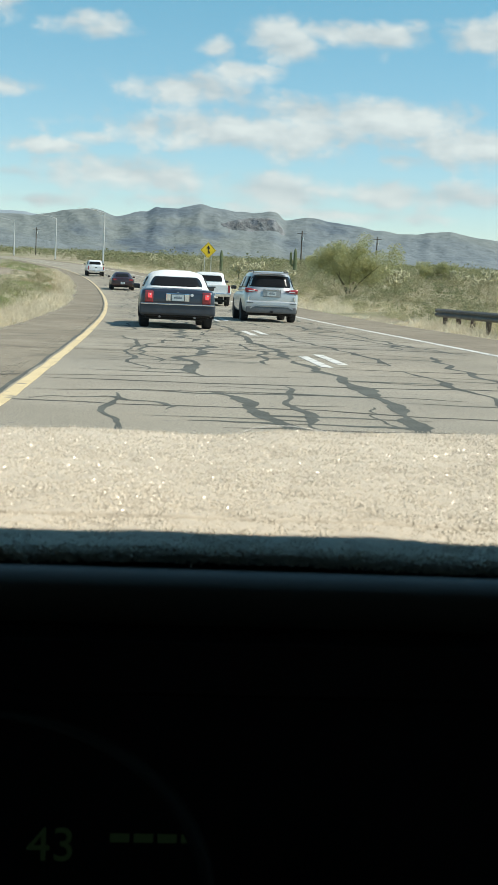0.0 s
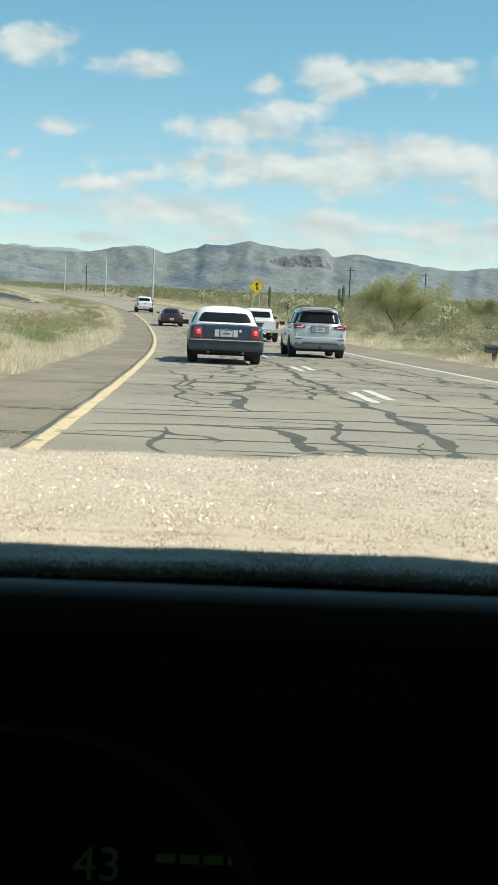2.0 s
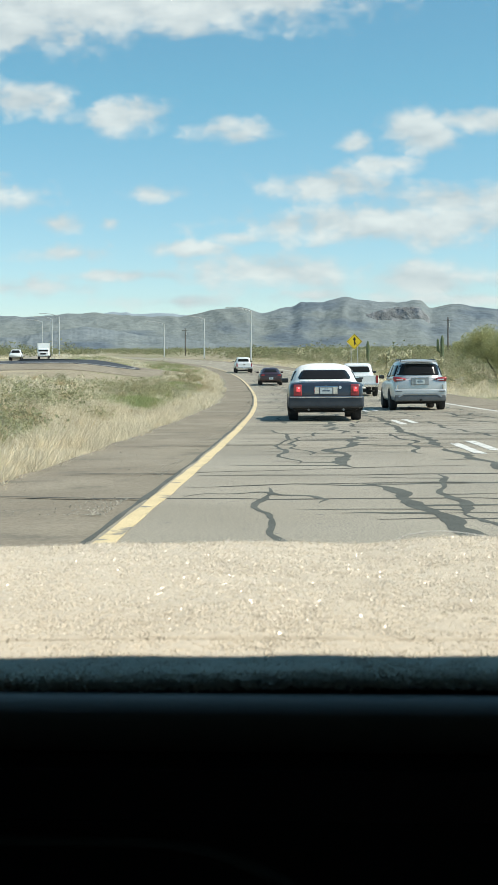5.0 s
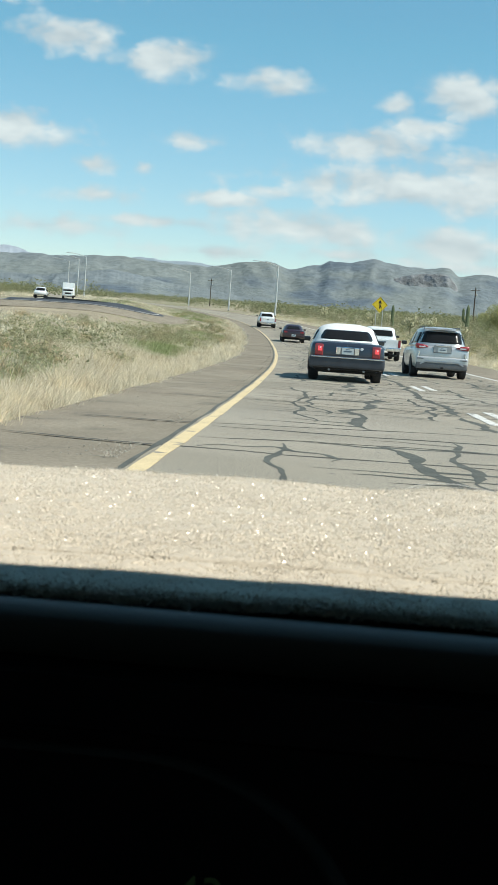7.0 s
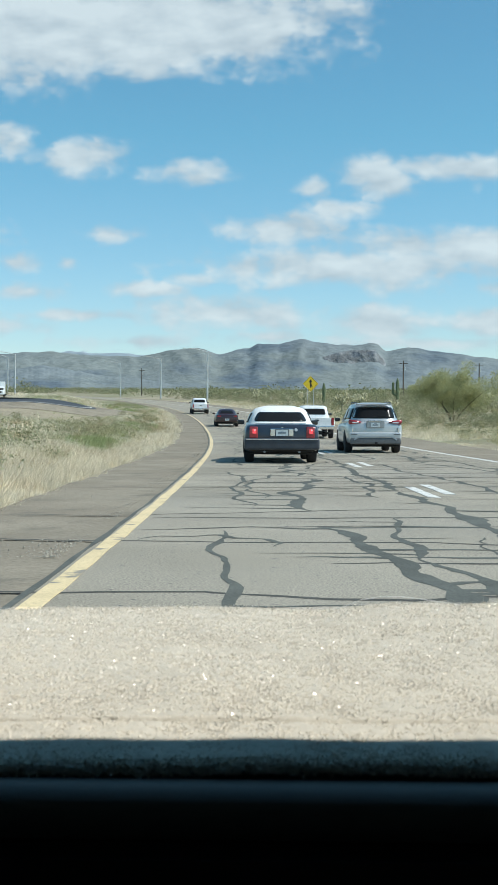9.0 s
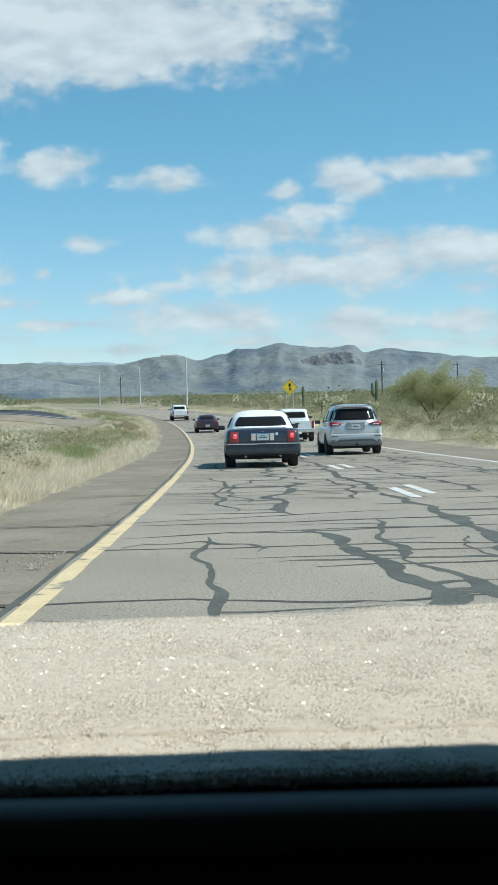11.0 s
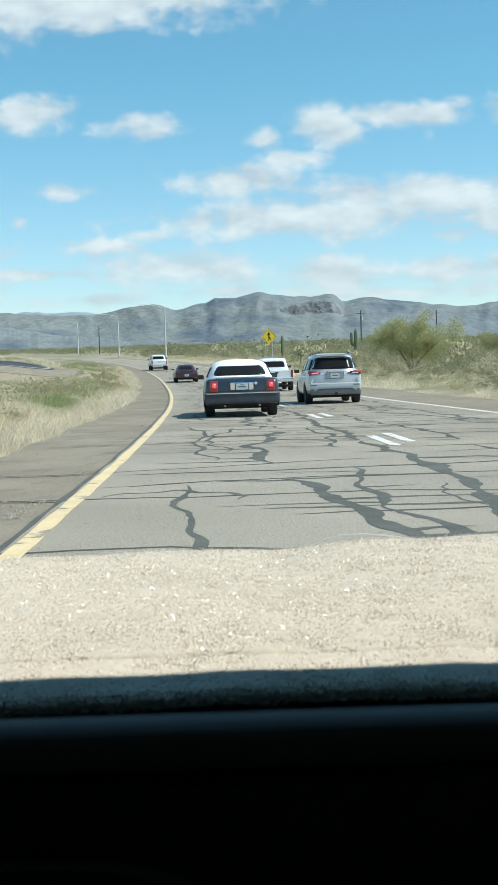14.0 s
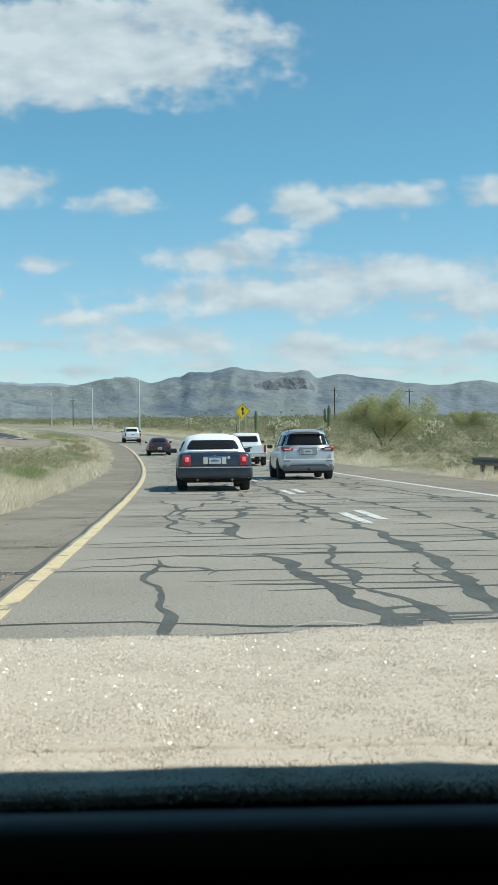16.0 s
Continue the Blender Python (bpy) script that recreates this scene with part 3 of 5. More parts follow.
def build_cabin():
    car = thing("car_cabin", Matrix.Identity(4), "dark car interior with a black dashboard and clear windscreen", "car")
    # fleece cover, with a rounded hem beyond its stitched seam
    rows = [(0.99, -0.05), (0.972, -0.012), (0.962, -0.003)] + [(0.955 - 0.0089 * i, 0) for i in range(40)]
    rows += [(SEAM + 0.004, -0.0005), (SEAM, -0.004), (SEAM - 0.004, -0.0005)] + [(SEAM - 0.004 - 0.010 * i, -0.00017 * i * i) for i in range(1, 5)]
    rows += [(NEAR + 0.002, -0.005), (NEAR, -0.0065), (NEAR + 0.004, -0.0085), (NEAR + 0.05, -0.0105)]
    nx = 130
    verts, faces = [], []
    for y, dz in rows:
        for i in range(nx):
            x = X0 + (X1 - X0) * i / (nx - 1)
            verts.append((x, y + 0.003 * noise.noise((x * 7, 4, 0)), cover_height(x, y) + dz))
    for j in range(len(rows) - 1):
        for i in range(nx - 1):
            k = j * nx + i
            faces.append((k, k + 1, k + nx + 1, k + nx))
    lid = thing("dashboard_cover", Matrix.Identity(4), "cream fleece cover with a stitched hem lying on the dark dashboard", "cover")
    cover = mesh_part("fleece_sheet", verts, faces, FLEECE, lid, smooth=True)
    # pile: curled tufts, each a small leaning cone, with a fringe of them along the hem
    rng = np.random.default_rng(4)
    lie = [(-0.32 + 0.011 * i, NEAR - 0.004 + 0.011 * j) for j in range(42) for i in range(61)]
    lie = np.array([cover_height(x, y) for x, y in lie]).reshape(42, 61)

    def on_cover(x, y):
        """Heights of the cover at many places."""
        fx, fy = np.clip((x + 0.32) / 0.011, 0, 59.99), np.clip((y - NEAR + 0.004) / 0.011, 0, 40.99)
        i, j = fx.astype(int), fy.astype(int)
        a, b = fx - i, fy - j
        z = (lie[j, i] * (1 - a) + lie[j, i + 1] * a) * (1 - b) + (lie[j + 1, i] * (1 - a) + lie[j + 1, i + 1] * a) * b
        d = np.maximum(0, SEAM - 0.004 - y)
        z -= np.where(np.abs(y - SEAM) < 0.004, 0.0042 * (1 - np.abs(y - SEAM) / 0.004), 0) + 0.0002 * (d / 0.011) ** 2
        return z - np.where(y > 0.955, 0.003 + (y - 0.955) * 0.6, 0)

    def tufts(name, x, y, z, r, h, lean, material):
        n = len(x)
        a = rng.uniform(0, 2 * math.pi, n)
        ring = [np.stack([x + r * np.cos(a + k * 2.0944), y + r * np.sin(a + k * 2.0944), z - 0.0006], 1) for k in range(3)]
        w = rng.uniform(0, 2 * math.pi, n)
        tip = np.stack([x + lean * np.cos(w), y + lean * np.sin(w), z + h], 1)
        v = np.stack(ring + [tip], 1).reshape(-1, 3)
        k = np.arange(n) * 4
        f = np.stack([k, k + 1, k + 3, k + 1, k + 2, k + 3, k + 2, k, k + 3], 1).reshape(-1, 3)
        mesh_part(name, v.tolist(), f.tolist(), material, cover, kind="stuff")

    # the felted surface itself, lumpy at two sizes
    gx, gy = np.meshgrid(np.arange(-0.31, 0.335, 0.0012), np.arange(NEAR + 0.003, 0.968, 0.0012))

    def lumps(size):
        """Smooth random heights between -1 and 1 with lumps of that size."""
        fx, fy = (gx + 0.4) / size, gy / size
        grid = rng.uniform(-1, 1, (int(fy.max()) + 3, int(fx.max()) + 3))
        i, j = fx.astype(int), fy.astype(int)
        a, b = fx - i, fy - j
        a, b = a * a * (3 - 2 * a), b * b * (3 - 2 * b)
        return (grid[j, i] * (1 - a) + grid[j, i + 1] * a) * (1 - b) + (grid[j + 1, i] * (1 - a) + grid[j + 1, i + 1] * a) * b

    gz = on_cover(gx.ravel(), gy.ravel()).reshape(gx.shape) + 0.0012 + 0.00020 * lumps(0.0026) + 0.00032 * lumps(0.006) + 0.0003 * lumps(0.02)
    v = np.stack([gx.ravel(), gy.ravel(), gz.ravel()], 1)
    ny, nx = gx.shape
    k = (np.arange(ny - 1)[:, None] * nx + np.arange(nx - 1)[None, :]).ravel()
    mesh_part("fleece_felt", v.tolist(), np.stack([k, k + 1, k + nx + 1, k + nx], 1).tolist(), FLEECE, cover, smooth=True)
    n = 85000
    x, y = rng.uniform(-0.31, 0.335, n), rng.uniform(NEAR, 0.97, n)
    r = rng.uniform(0.0006, 0.0013, n)
    tufts("fleece_nap", x, y, on_cover(x, y) + 0.00165, r * 1.1, r * rng.uniform(0.03, 0.15, n), r * rng.uniform(0, 0.4, n), FLEECE_PILE)
    n = 26000
    x, y = rng.uniform(-0.31, 0.335, n), NEAR + rng.uniform(-0.002, 0.006, n)
    tufts("hem_fringe", x, y, on_cover(x, y + 0.003) - rng.uniform(-0.001, 0.004, n), rng.uniform(0.0004, 0.0009, n), rng.uniform(-0.002, 0.002, n), rng.uniform(0.001, 0.0035, n), FLEECE_PILE)
    # stitches sunk in the seam
    vs, fs = [], []
    for i in range(92):
        xa = -0.305 + 0.0069 * i
        xb, k = xa + 0.0054, len(vs)
        zs = on_cover(np.array([xa, xb]), np.array([SEAM, SEAM])) + 0.0022
        for xx, zz in ((xa, zs[0]), (xb, zs[1])):
            vs += [(xx, SEAM - 0.0017, float(zz)), (xx, SEAM, float(zz) + 0.0013), (xx, SEAM + 0.0017, float(zz))]
        fs += [(k, k + 3, k + 4, k + 1), (k + 1, k + 4, k + 5, k + 2), (k, k + 1, k + 2), (k + 3, k + 5, k + 4)]
    mesh_part("seam_stitching", vs, fs, THREAD, cover, "brown stitching sunk in the hem's seam")
    # stray fibres standing up along the far edge
    n = 2600
    x, y = rng.uniform(-0.31, 0.335, n), rng.uniform(0.935, 0.968, n)
    tufts("stray_fibre", x, y, on_cover(x, y), rng.uniform(0.00012, 0.0003, n), rng.uniform(0.002, 0.0052, n), rng.uniform(0, 0.003, n), FLEECE_PILE)
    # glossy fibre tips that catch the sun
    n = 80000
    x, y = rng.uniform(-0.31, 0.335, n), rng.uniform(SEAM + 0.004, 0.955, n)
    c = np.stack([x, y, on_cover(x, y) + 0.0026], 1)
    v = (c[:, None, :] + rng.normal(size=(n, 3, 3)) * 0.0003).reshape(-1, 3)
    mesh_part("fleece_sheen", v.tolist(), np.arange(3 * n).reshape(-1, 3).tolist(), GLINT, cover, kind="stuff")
    # padded ledge under the cover
    ledge = [(0.60, 0.925), (0.540, 0.9295), (0.520, 0.9325), (0.512, 0.932), (0.507, 0.929), (0.507, 0.925), (0.518, 0.910), (0.60, 0.90)]
    part("ledge", loft([[(xx, yy, zz - 0.012 * max(0, xx) ** 2) for yy, zz in ledge] for xx in np.linspace(X0, X1, 24)]), VINYL, car, "taupe vinyl dashboard ledge", True)
    # dashboard body: front face leaning away beneath the ledge
    face = [(0.60, 0.918), (0.505, 0.906), (0.52, 0.88), (0.575, 0.86), (0.60, 0.70), (0.56, 0.52), (1.05, 0.50), (1.05, 0.88)]
    part("dashboard_body", loft([[(xx, yy, zz) for yy, zz in face] for xx in np.linspace(X0, X1, 8)]), DARK_PLASTIC, car, "black plastic dashboard front in deep shade")
    # instrument hood rim
    arc = [(-0.30, 0.858), (-0.08, 0.858)] + [(-0.08 + 0.11 * math.sin(radians(a)), 0.768 + 0.09 * math.cos(radians(a))) for a in range(10, 91, 8)] + [(0.03, 0.62)]
    part("instrument_rim", loft([[(x + 0.003 * math.cos(k), 0.555 + 0.004 * math.sin(k), z + 0.003 * math.cos(k)) for k in (0, 1.57, 3.14, 4.71)] for x, z in arc]), VINYL, car, "dim rounded rim of the instrument panel", True)
    fc = bpy.data.curves.new("speed_readout", "FONT")
    fc.body, fc.size, fc.extrude = "43", 0.023, 0.0004
    tmp = new("tmp_figures", fc)
    me = bpy.data.meshes.new_from_object(tmp)
    bpy.data.objects.remove(tmp)
    me.materials.append(LCD_GREEN)
    fig = new("speed_readout", me)
    fig.parent = car
    fig.matrix_local = pose(-0.055, 0.565, 0.784, 90, 0, 0)
    fig["label"] = "dim green figures of the speed display"
    for i in range(4):
        part("display_bar", box((-0.012 + 0.011 * i, 0.566, 0.795), (0.009, 0.001, 0.004)), LCD_GREEN, car)
    part("gear_lever", box((0.050, 0.50, 0.69), (0.013, 0.014, 0.2), 0.005), STEEL_GREY, car, "grey metal lever")
    part("wood_trim", box((0.090, 0.545, 0.672), (0.046, 0.02, 0.2), 0.006), WOODGRAIN, car, "orange woodgrain trim panel")
    # unseen shell, closed to keep the cabin dark: roof, pillars, doors, rear and floor
    part("roof", box((0.22, -0.656, 1.42), (1.5, 2.296, 0.06), 0.025), HEADLINER, car, "dark headliner under the roof")
    part("floor_pan", box((0.22, -0.6, 0.24), (1.56, 3.0, 0.05)), HEADLINER, car)
    for s, xx in ((-1, -0.56), (1, 1.0)):
        part("door_panel", box((xx, -0.45, 0.58), (0.07, 3.0, 0.66), 0.03), PAINT_OWN, car, "dark painted car door")
        part("rear_quarter", box((xx, -1.35, 1.15), (0.06, 1.0, 0.5), 0.02), PAINT_OWN, car)
        p = rod((xx - s * 0.08, 0.52, 1.40), (xx, 1.25, 0.88), 0.03)
        part("windscreen_pillar", p, HEADLINER, car)
        sw = part("side_window", box((xx, -0.1, 1.15), (0.006, 1.4, 0.5)), TINT, car, "unseen side window tinted to dim the cabin")
        part("door_pillar", box((xx, -0.2, 1.15), (0.05, 0.12, 0.52), 0.015), HEADLINER, car)
    part("rear_wall", box((0.22, -1.85, 0.82), (1.55, 0.06, 1.2), 0.02), HEADLINER, car)
    part("firewall", box((0.22, 1.1, 0.6), (1.5, 0.05, 0.56), 0.01), HEADLINER, car)
    hood = [[(xx, yy, zz - 0.05 * abs((xx - 0.22) / 0.8) ** 3) for xx in np.linspace(-0.53, 0.97, 9)] for yy, zz in ((1.08, 0.865), (1.5, 0.80), (1.9, 0.70), (2.15, 0.52), (2.2, 0.30))]
    part("bonnet", loft(hood, cap=False, closed=False), PAINT_OWN, car, "dark painted bonnet", True)
    for xx in (-0.53, 0.97):
        part("wing", box((xx, 1.6, 0.53), (0.05, 1.15, 0.4), 0.02), PAINT_OWN, car)
    w = loft([[(xx, yy + 0.05 * (1 - ((xx - 0.22) / 0.75) ** 2), zz) for xx in np.linspace(-0.52, 0.96, 13)] for yy, zz in ((0.52, 1.41), (0.85, 1.17), (1.2, 0.90))], cap=False, closed=False)
    ws = part("windscreen", w, GLASS, car, "clear raked windscreen", True)
    ws.visible_shadow = False
    # pale bead added for the cover's reflection where the glass meets the cowl
    bead = loft([[(a, 1.0 + 0.00025 * math.cos(k), cover_height(a, 0.95) - 0.0062 + 0.006 * smooth01(0.05, 0.08, a) * (1 - smooth01(0.10, 0.16, a)) + 0.00025 * math.sin(k))
                  for k in (0, 1.05, 2.1, 3.14, 4.19, 5.24)] for a in np.linspace(-0.4, 0.5, 60)])
    part("cowl_bead", bead, POST_WHITE, car, "thin pale bead standing in for the cover's reflection in the glass")
    for xx in (-0.5, 0.94):
        for yy in (1.45, -1.3):
            t = lathe([(0.2, -0.1), (0.31, -0.1), (0.33, -0.06), (0.33, 0.06), (0.31, 0.1), (0.2, 0.1)])
            bmesh.ops.translate(t, vec=(xx, yy, 0.33), verts=t.verts)
            part("wheel", t, TYRE, car, smooth=True)
    return car


FLEECE_PILE = mat("fleece_fibres", (0.51, 0.47, 0.378), 0.8, island=0.07, spec=0.3)
THREAD = mat("brown_thread", (0.20, 0.155, 0.10), 0.85, var=0.15, scale=60)
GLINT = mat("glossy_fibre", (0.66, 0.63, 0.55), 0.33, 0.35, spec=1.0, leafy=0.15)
TYRE = mat("black_rubber", (0.022, 0.022, 0.023), 0.85, var=0.15, scale=15)
own_car = build_cabin()

# ---- traffic ----
RUBBER = TYRE
RIM = mat("alloy_rim", (0.45, 0.46, 0.47), 0.35, 0.8, var=0.1, scale=20)
CAR_GLASS = mat("dark_car_glass", (0.016, 0.015, 0.014), 0.12, spec=0.2)
CHROME = mat("chrome", (0.75, 0.76, 0.78), 0.15, 1.0)
SATIN = mat("satin_chrome", (0.42, 0.44, 0.47), 0.35, 0.9)
RED_LENS = mat("red_lens", (0.34, 0.035, 0.04), 0.2, var=0.15, scale=25, coat=0.6)
RED_LIT = mat("lit_red_lens", (0.6, 0.02, 0.025), 0.25, emit=((1.0, 0.10, 0.12), 0.7), coat=0.5)
CLEAR_LENS = mat("clear_lens", (0.7, 0.7, 0.72), 0.15, coat=0.5)
PLATE = mat("plate_white", (0.62, 0.66, 0.66), 0.4, var=0.1, scale=20)
INK = mat("plate_ink", (0.12, 0.16, 0.2), 0.6)
UNDER = mat("underbody", (0.02, 0.02, 0.02), 0.9)
NAVY_DULL = mat("dusty_blue_bumper", (0.062, 0.068, 0.078), 0.5, var=0.15, scale=4, spec=0.3)
NAVY = mat("dark_blue_paint", (0.026, 0.034, 0.052), 0.3, coat=0.45, var=0.05, scale=3)
VINYL_WHITE = mat("white_vinyl_roof", (0.82, 0.82, 0.79), 0.55, var=0.04, scale=6, bump=0.1, bump_scale=300)
SILVER = mat("silver_paint", (0.56, 0.56, 0.55), 0.35, 0.4, coat=0.6, var=0.04, scale=3)
# darker copy of SILVER, with the plate recess's shade put into the colour
SHADED_SILVER = mat("shaded_silver", (0.40, 0.41, 0.41), 0.4, 0.4)
GREY_TRIM = mat("grey_trim", (0.13, 0.135, 0.14), 0.6, var=0.1, scale=6)
WHITE_CAR = mat("white_paint", (0.80, 0.81, 0.80), 0.3, coat=0.6, var=0.03, scale=3)
MAROON = mat("dark_maroon_paint", (0.035, 0.014, 0.016), 0.28, coat=0.7)
BLACK_CAR = mat("black_car_paint", (0.018, 0.02, 0.022), 0.28, coat=0.7)


class Shape:
    """Body sections along y (y, half width, bottom, belt) and cabin levels (z, half width, rear y, front y)."""

    def __init__(self, body, cabin, n=5.0):
        self.body, self.cabin, self.n = body, cabin, n

    def level(self, z):
        c = self.cabin
        for a, b in zip(c, c[1:]):
            if a[0] <= z <= b[0]:
                t = (z - a[0]) / (b[0] - a[0])
                return [a[i] + (b[i] - a[i]) * t for i in (1, 2, 3)]
        return list(c[-1][1:])

    def ring(self, z, n=64):
        hw, y0, y1 = self.level(z)
        out = []
        for i in range(n):
            a = 2 * math.pi * i / n
            c, s = math.cos(a), math.sin(a)
            e = 2 / self.n
            out.append((hw * math.copysign(abs(c) ** e, c), (y0 + y1) / 2 + (y1 - y0) / 2 * math.copysign(abs(s) ** e, s), z))
        return out

    def rear_y(self, x, z):
        hw, y0, y1 = self.level(z)
        return (y0 + y1) / 2 - (y1 - y0) / 2 * max(0, 1 - abs(x / hw) ** self.n) ** (1 / self.n)

    def front_y(self, x, z):
        hw, y0, y1 = self.level(z)
        return (y0 + y1) / 2 + (y1 - y0) / 2 * max(0, 1 - abs(x / hw) ** self.n) ** (1 / self.n)

    def side_x(self, y, z):
        hw, y0, y1 = self.level(z)
        q = abs((y - (y0 + y1) / 2) / ((y1 - y0) / 2))
        return hw * max(0, 1 - min(1, q) ** self.n) ** (1 / self.n)

    def half(self, y):
        b = self.body
        for p, q in zip(b, b[1:]):
            if p[0] <= y <= q[0]:
                t = (y - p[0]) / (q[0] - p[0])
                return [p[i] + (q[i] - p[i]) * t for i in (1, 2, 3)]
        return list(b[-1][1:])


def body_mesh(sh):
    rings = []
    for y, w, zb, belt in sh.body:
        h = belt - zb
        half = [(0.0, zb), (w * 0.80, zb), (w * 0.95, zb + 0.07 * h), (w * 0.99, zb + 0.25 * h), (w, zb + 0.5 * h), (w * 0.985, zb + 0.76 * h),
                (w * 0.955, zb + 0.92 * h), (w * 0.90, zb + 0.985 * h), (w * 0.6, belt + 0.008), (0.0, belt + 0.016)]
        full = half + [(-x, z) for x, z in half[-2:0:-1]]
        rings.append([(x, y, z) for x, z in full])
    return loft(rings)


def patch(fn, u0, u1, z0, z1, trim0=1.0, nu=16, nz=9, off=0.012):
    """A pane on the cabin: fn(u, z) gives its point, u spans narrower at the top by trim0; given a thickness."""
    b = bmesh.new()
    cu, hu = (u0 + u1) / 2, (u1 - u0) / 2
    rows = []
    for j in range(nz):
        z = z0 + (z1 - z0) * j / (nz - 1)
        k = (1 + (trim0 - 1) * j / (nz - 1)) * (1 - 0.07 * abs(2 * j / (nz - 1) - 1) ** 5)
        rows.append([b.verts.new(fn(cu + hu * k * (-1 + 2 * i / (nu - 1)), z)) for i in range(nu)])
    for r0, r1 in zip(rows, rows[1:]):
        for i in range(nu - 1):
            b.faces.new((r0[i], r0[i + 1], r1[i + 1], r1[i]))
    bmesh.ops.recalc_face_normals(b, faces=b.faces)
    bmesh.ops.solidify(b, geom=b.faces[:], thickness=off)
    return b


def wheel(parent, x, y, r, wid):
    s = 1 if x > 0 else -1
    t = lathe([(r * 0.62, -wid / 2), (r * 0.93, -wid / 2), (r, -wid * 0.36), (r, wid * 0.36), (r * 0.93, wid / 2), (r * 0.62, wid / 2)])
    bmesh.ops.translate(t, vec=(x, y, r), verts=t.verts)
    ty = part("wheel", t, RUBBER, parent, smooth=True)
    d = lathe([(0.02, s * wid * 0.42), (r * 0.2, s * wid * 0.44), (r * 0.56, s * wid * 0.40), (r * 0.64, s * wid * 0.49), (r * 0.64, s * wid * 0.3)])
    bmesh.ops.translate(d, vec=(x, y, r), verts=d.verts)
    part("rim", d, RIM, ty, "alloy wheel rim", True)


def vehicle(name, m, label, sh, paint, roof_mat, wheels, track, wr, category="car", rear_win=None, side_wins=(), front_win=None, roof_name="roof_cabin"):
    car = thing(name, m, label, category, "traffic")
    part("body", body_mesh(sh), paint, car, smooth=True)
    zs = [c[0] for c in sh.cabin]
    lv = sorted(set(zs + list(np.linspace(zs[0], zs[-1], 14))))
    rings = [sh.ring(z) for z in lv]
    hw, y0, y1 = sh.level(zs[-1])
    top = [((p[0]) * 0.7, (y0 + y1) / 2 + (p[1] - (y0 + y1) / 2) * 0.75, zs[-1] + 0.022) for p in rings[-1]]
    part(roof_name, loft(rings + [top]), roof_mat, car, smooth=True)
    if rear_win:
        x, z0, z1, tr = rear_win
        part("rear_window", patch(lambda u, z: (u, sh.rear_y(u, z) - 0.014, z), -x, x, z0, z1, tr), CAR_GLASS, car, "dark tinted rear window", True)
    if front_win:
        x, z0, z1, tr = front_win
        part("windscreen", patch(lambda u, z: (u, sh.front_y(u, z) + 0.014, z), -x, x, z0, z1, tr), CAR_GLASS, car, smooth=True)
    for s in (-1, 1):
        for a, b, z0, z1, tr in side_wins:
            part("side_window", patch(lambda u, z: (s * (sh.side_x(u, z) + 0.012), u, z), a, b, z0, z1, tr, nu=6), CAR_GLASS, car, smooth=True)
    for y in wheels:
        for s in (-1, 1):
            wheel(car, s * track / 2, y, wr, 0.25)
            # black half disc stands in for the shaded wheel well; body is uncut
            w = sh.half(y)[0]
            zb = sh.half(y)[1]
            ra = wr * 1.10
            low = math.asin(max(-0.9, min(0.9, (zb - wr) / ra)))
            pts = [(y + ra * math.cos(k), wr + ra * math.sin(k)) for k in np.linspace(low, math.pi - low, 18)]
            arch = loft([[(s * (w + e), py, pz) for py, pz in pts] for e in (-0.03, 0.004)])
            part("wheel_arch", arch, UNDER, car)
    ys = [b[0] for b in sh.body]
    w = max(b[1] for b in sh.body)
    part("underbody", box((0, (ys[0] + ys[-1]) / 2, 0.27), (w * 1.6, (ys[-1] - ys[0]) * 0.86, 0.10), 0.02), UNDER, car)
    return car


def mirrors(car, w, y, z, paint):
    for s in (-1, 1):
        part("mirror", box((s * (w + 0.10), y, z), (0.20, 0.10, 0.13), 0.035, 3), paint, car, "door mirror")


def plate(car, y, z, mx=0.155, my=0.078):
    p = part("licence_plate", box((0, y, z), (mx * 2, 0.012, my * 2), 0.004), PLATE, car, "pale licence plate")
    for i, (dx, dz, wx, wz) in enumerate(((0, 0.0, 0.2, 0.035), (0, 0.05, 0.11, 0.012))):
        part("bar", box((dx, y - 0.0075, z + dz), (wx, 0.003, wz)), INK, p)


def place(d, y, turn=None):
    """A pose on the road heading along its bend."""
    a = math.degrees(math.atan2(y, BEND)) if turn is None else turn
    p = on_road(d, y, 0.002)
    return pose(p.x, p.y, p.z, math.degrees(math.atan((rise(y + 1) - rise(y - 1)) / 2)), 0, a)


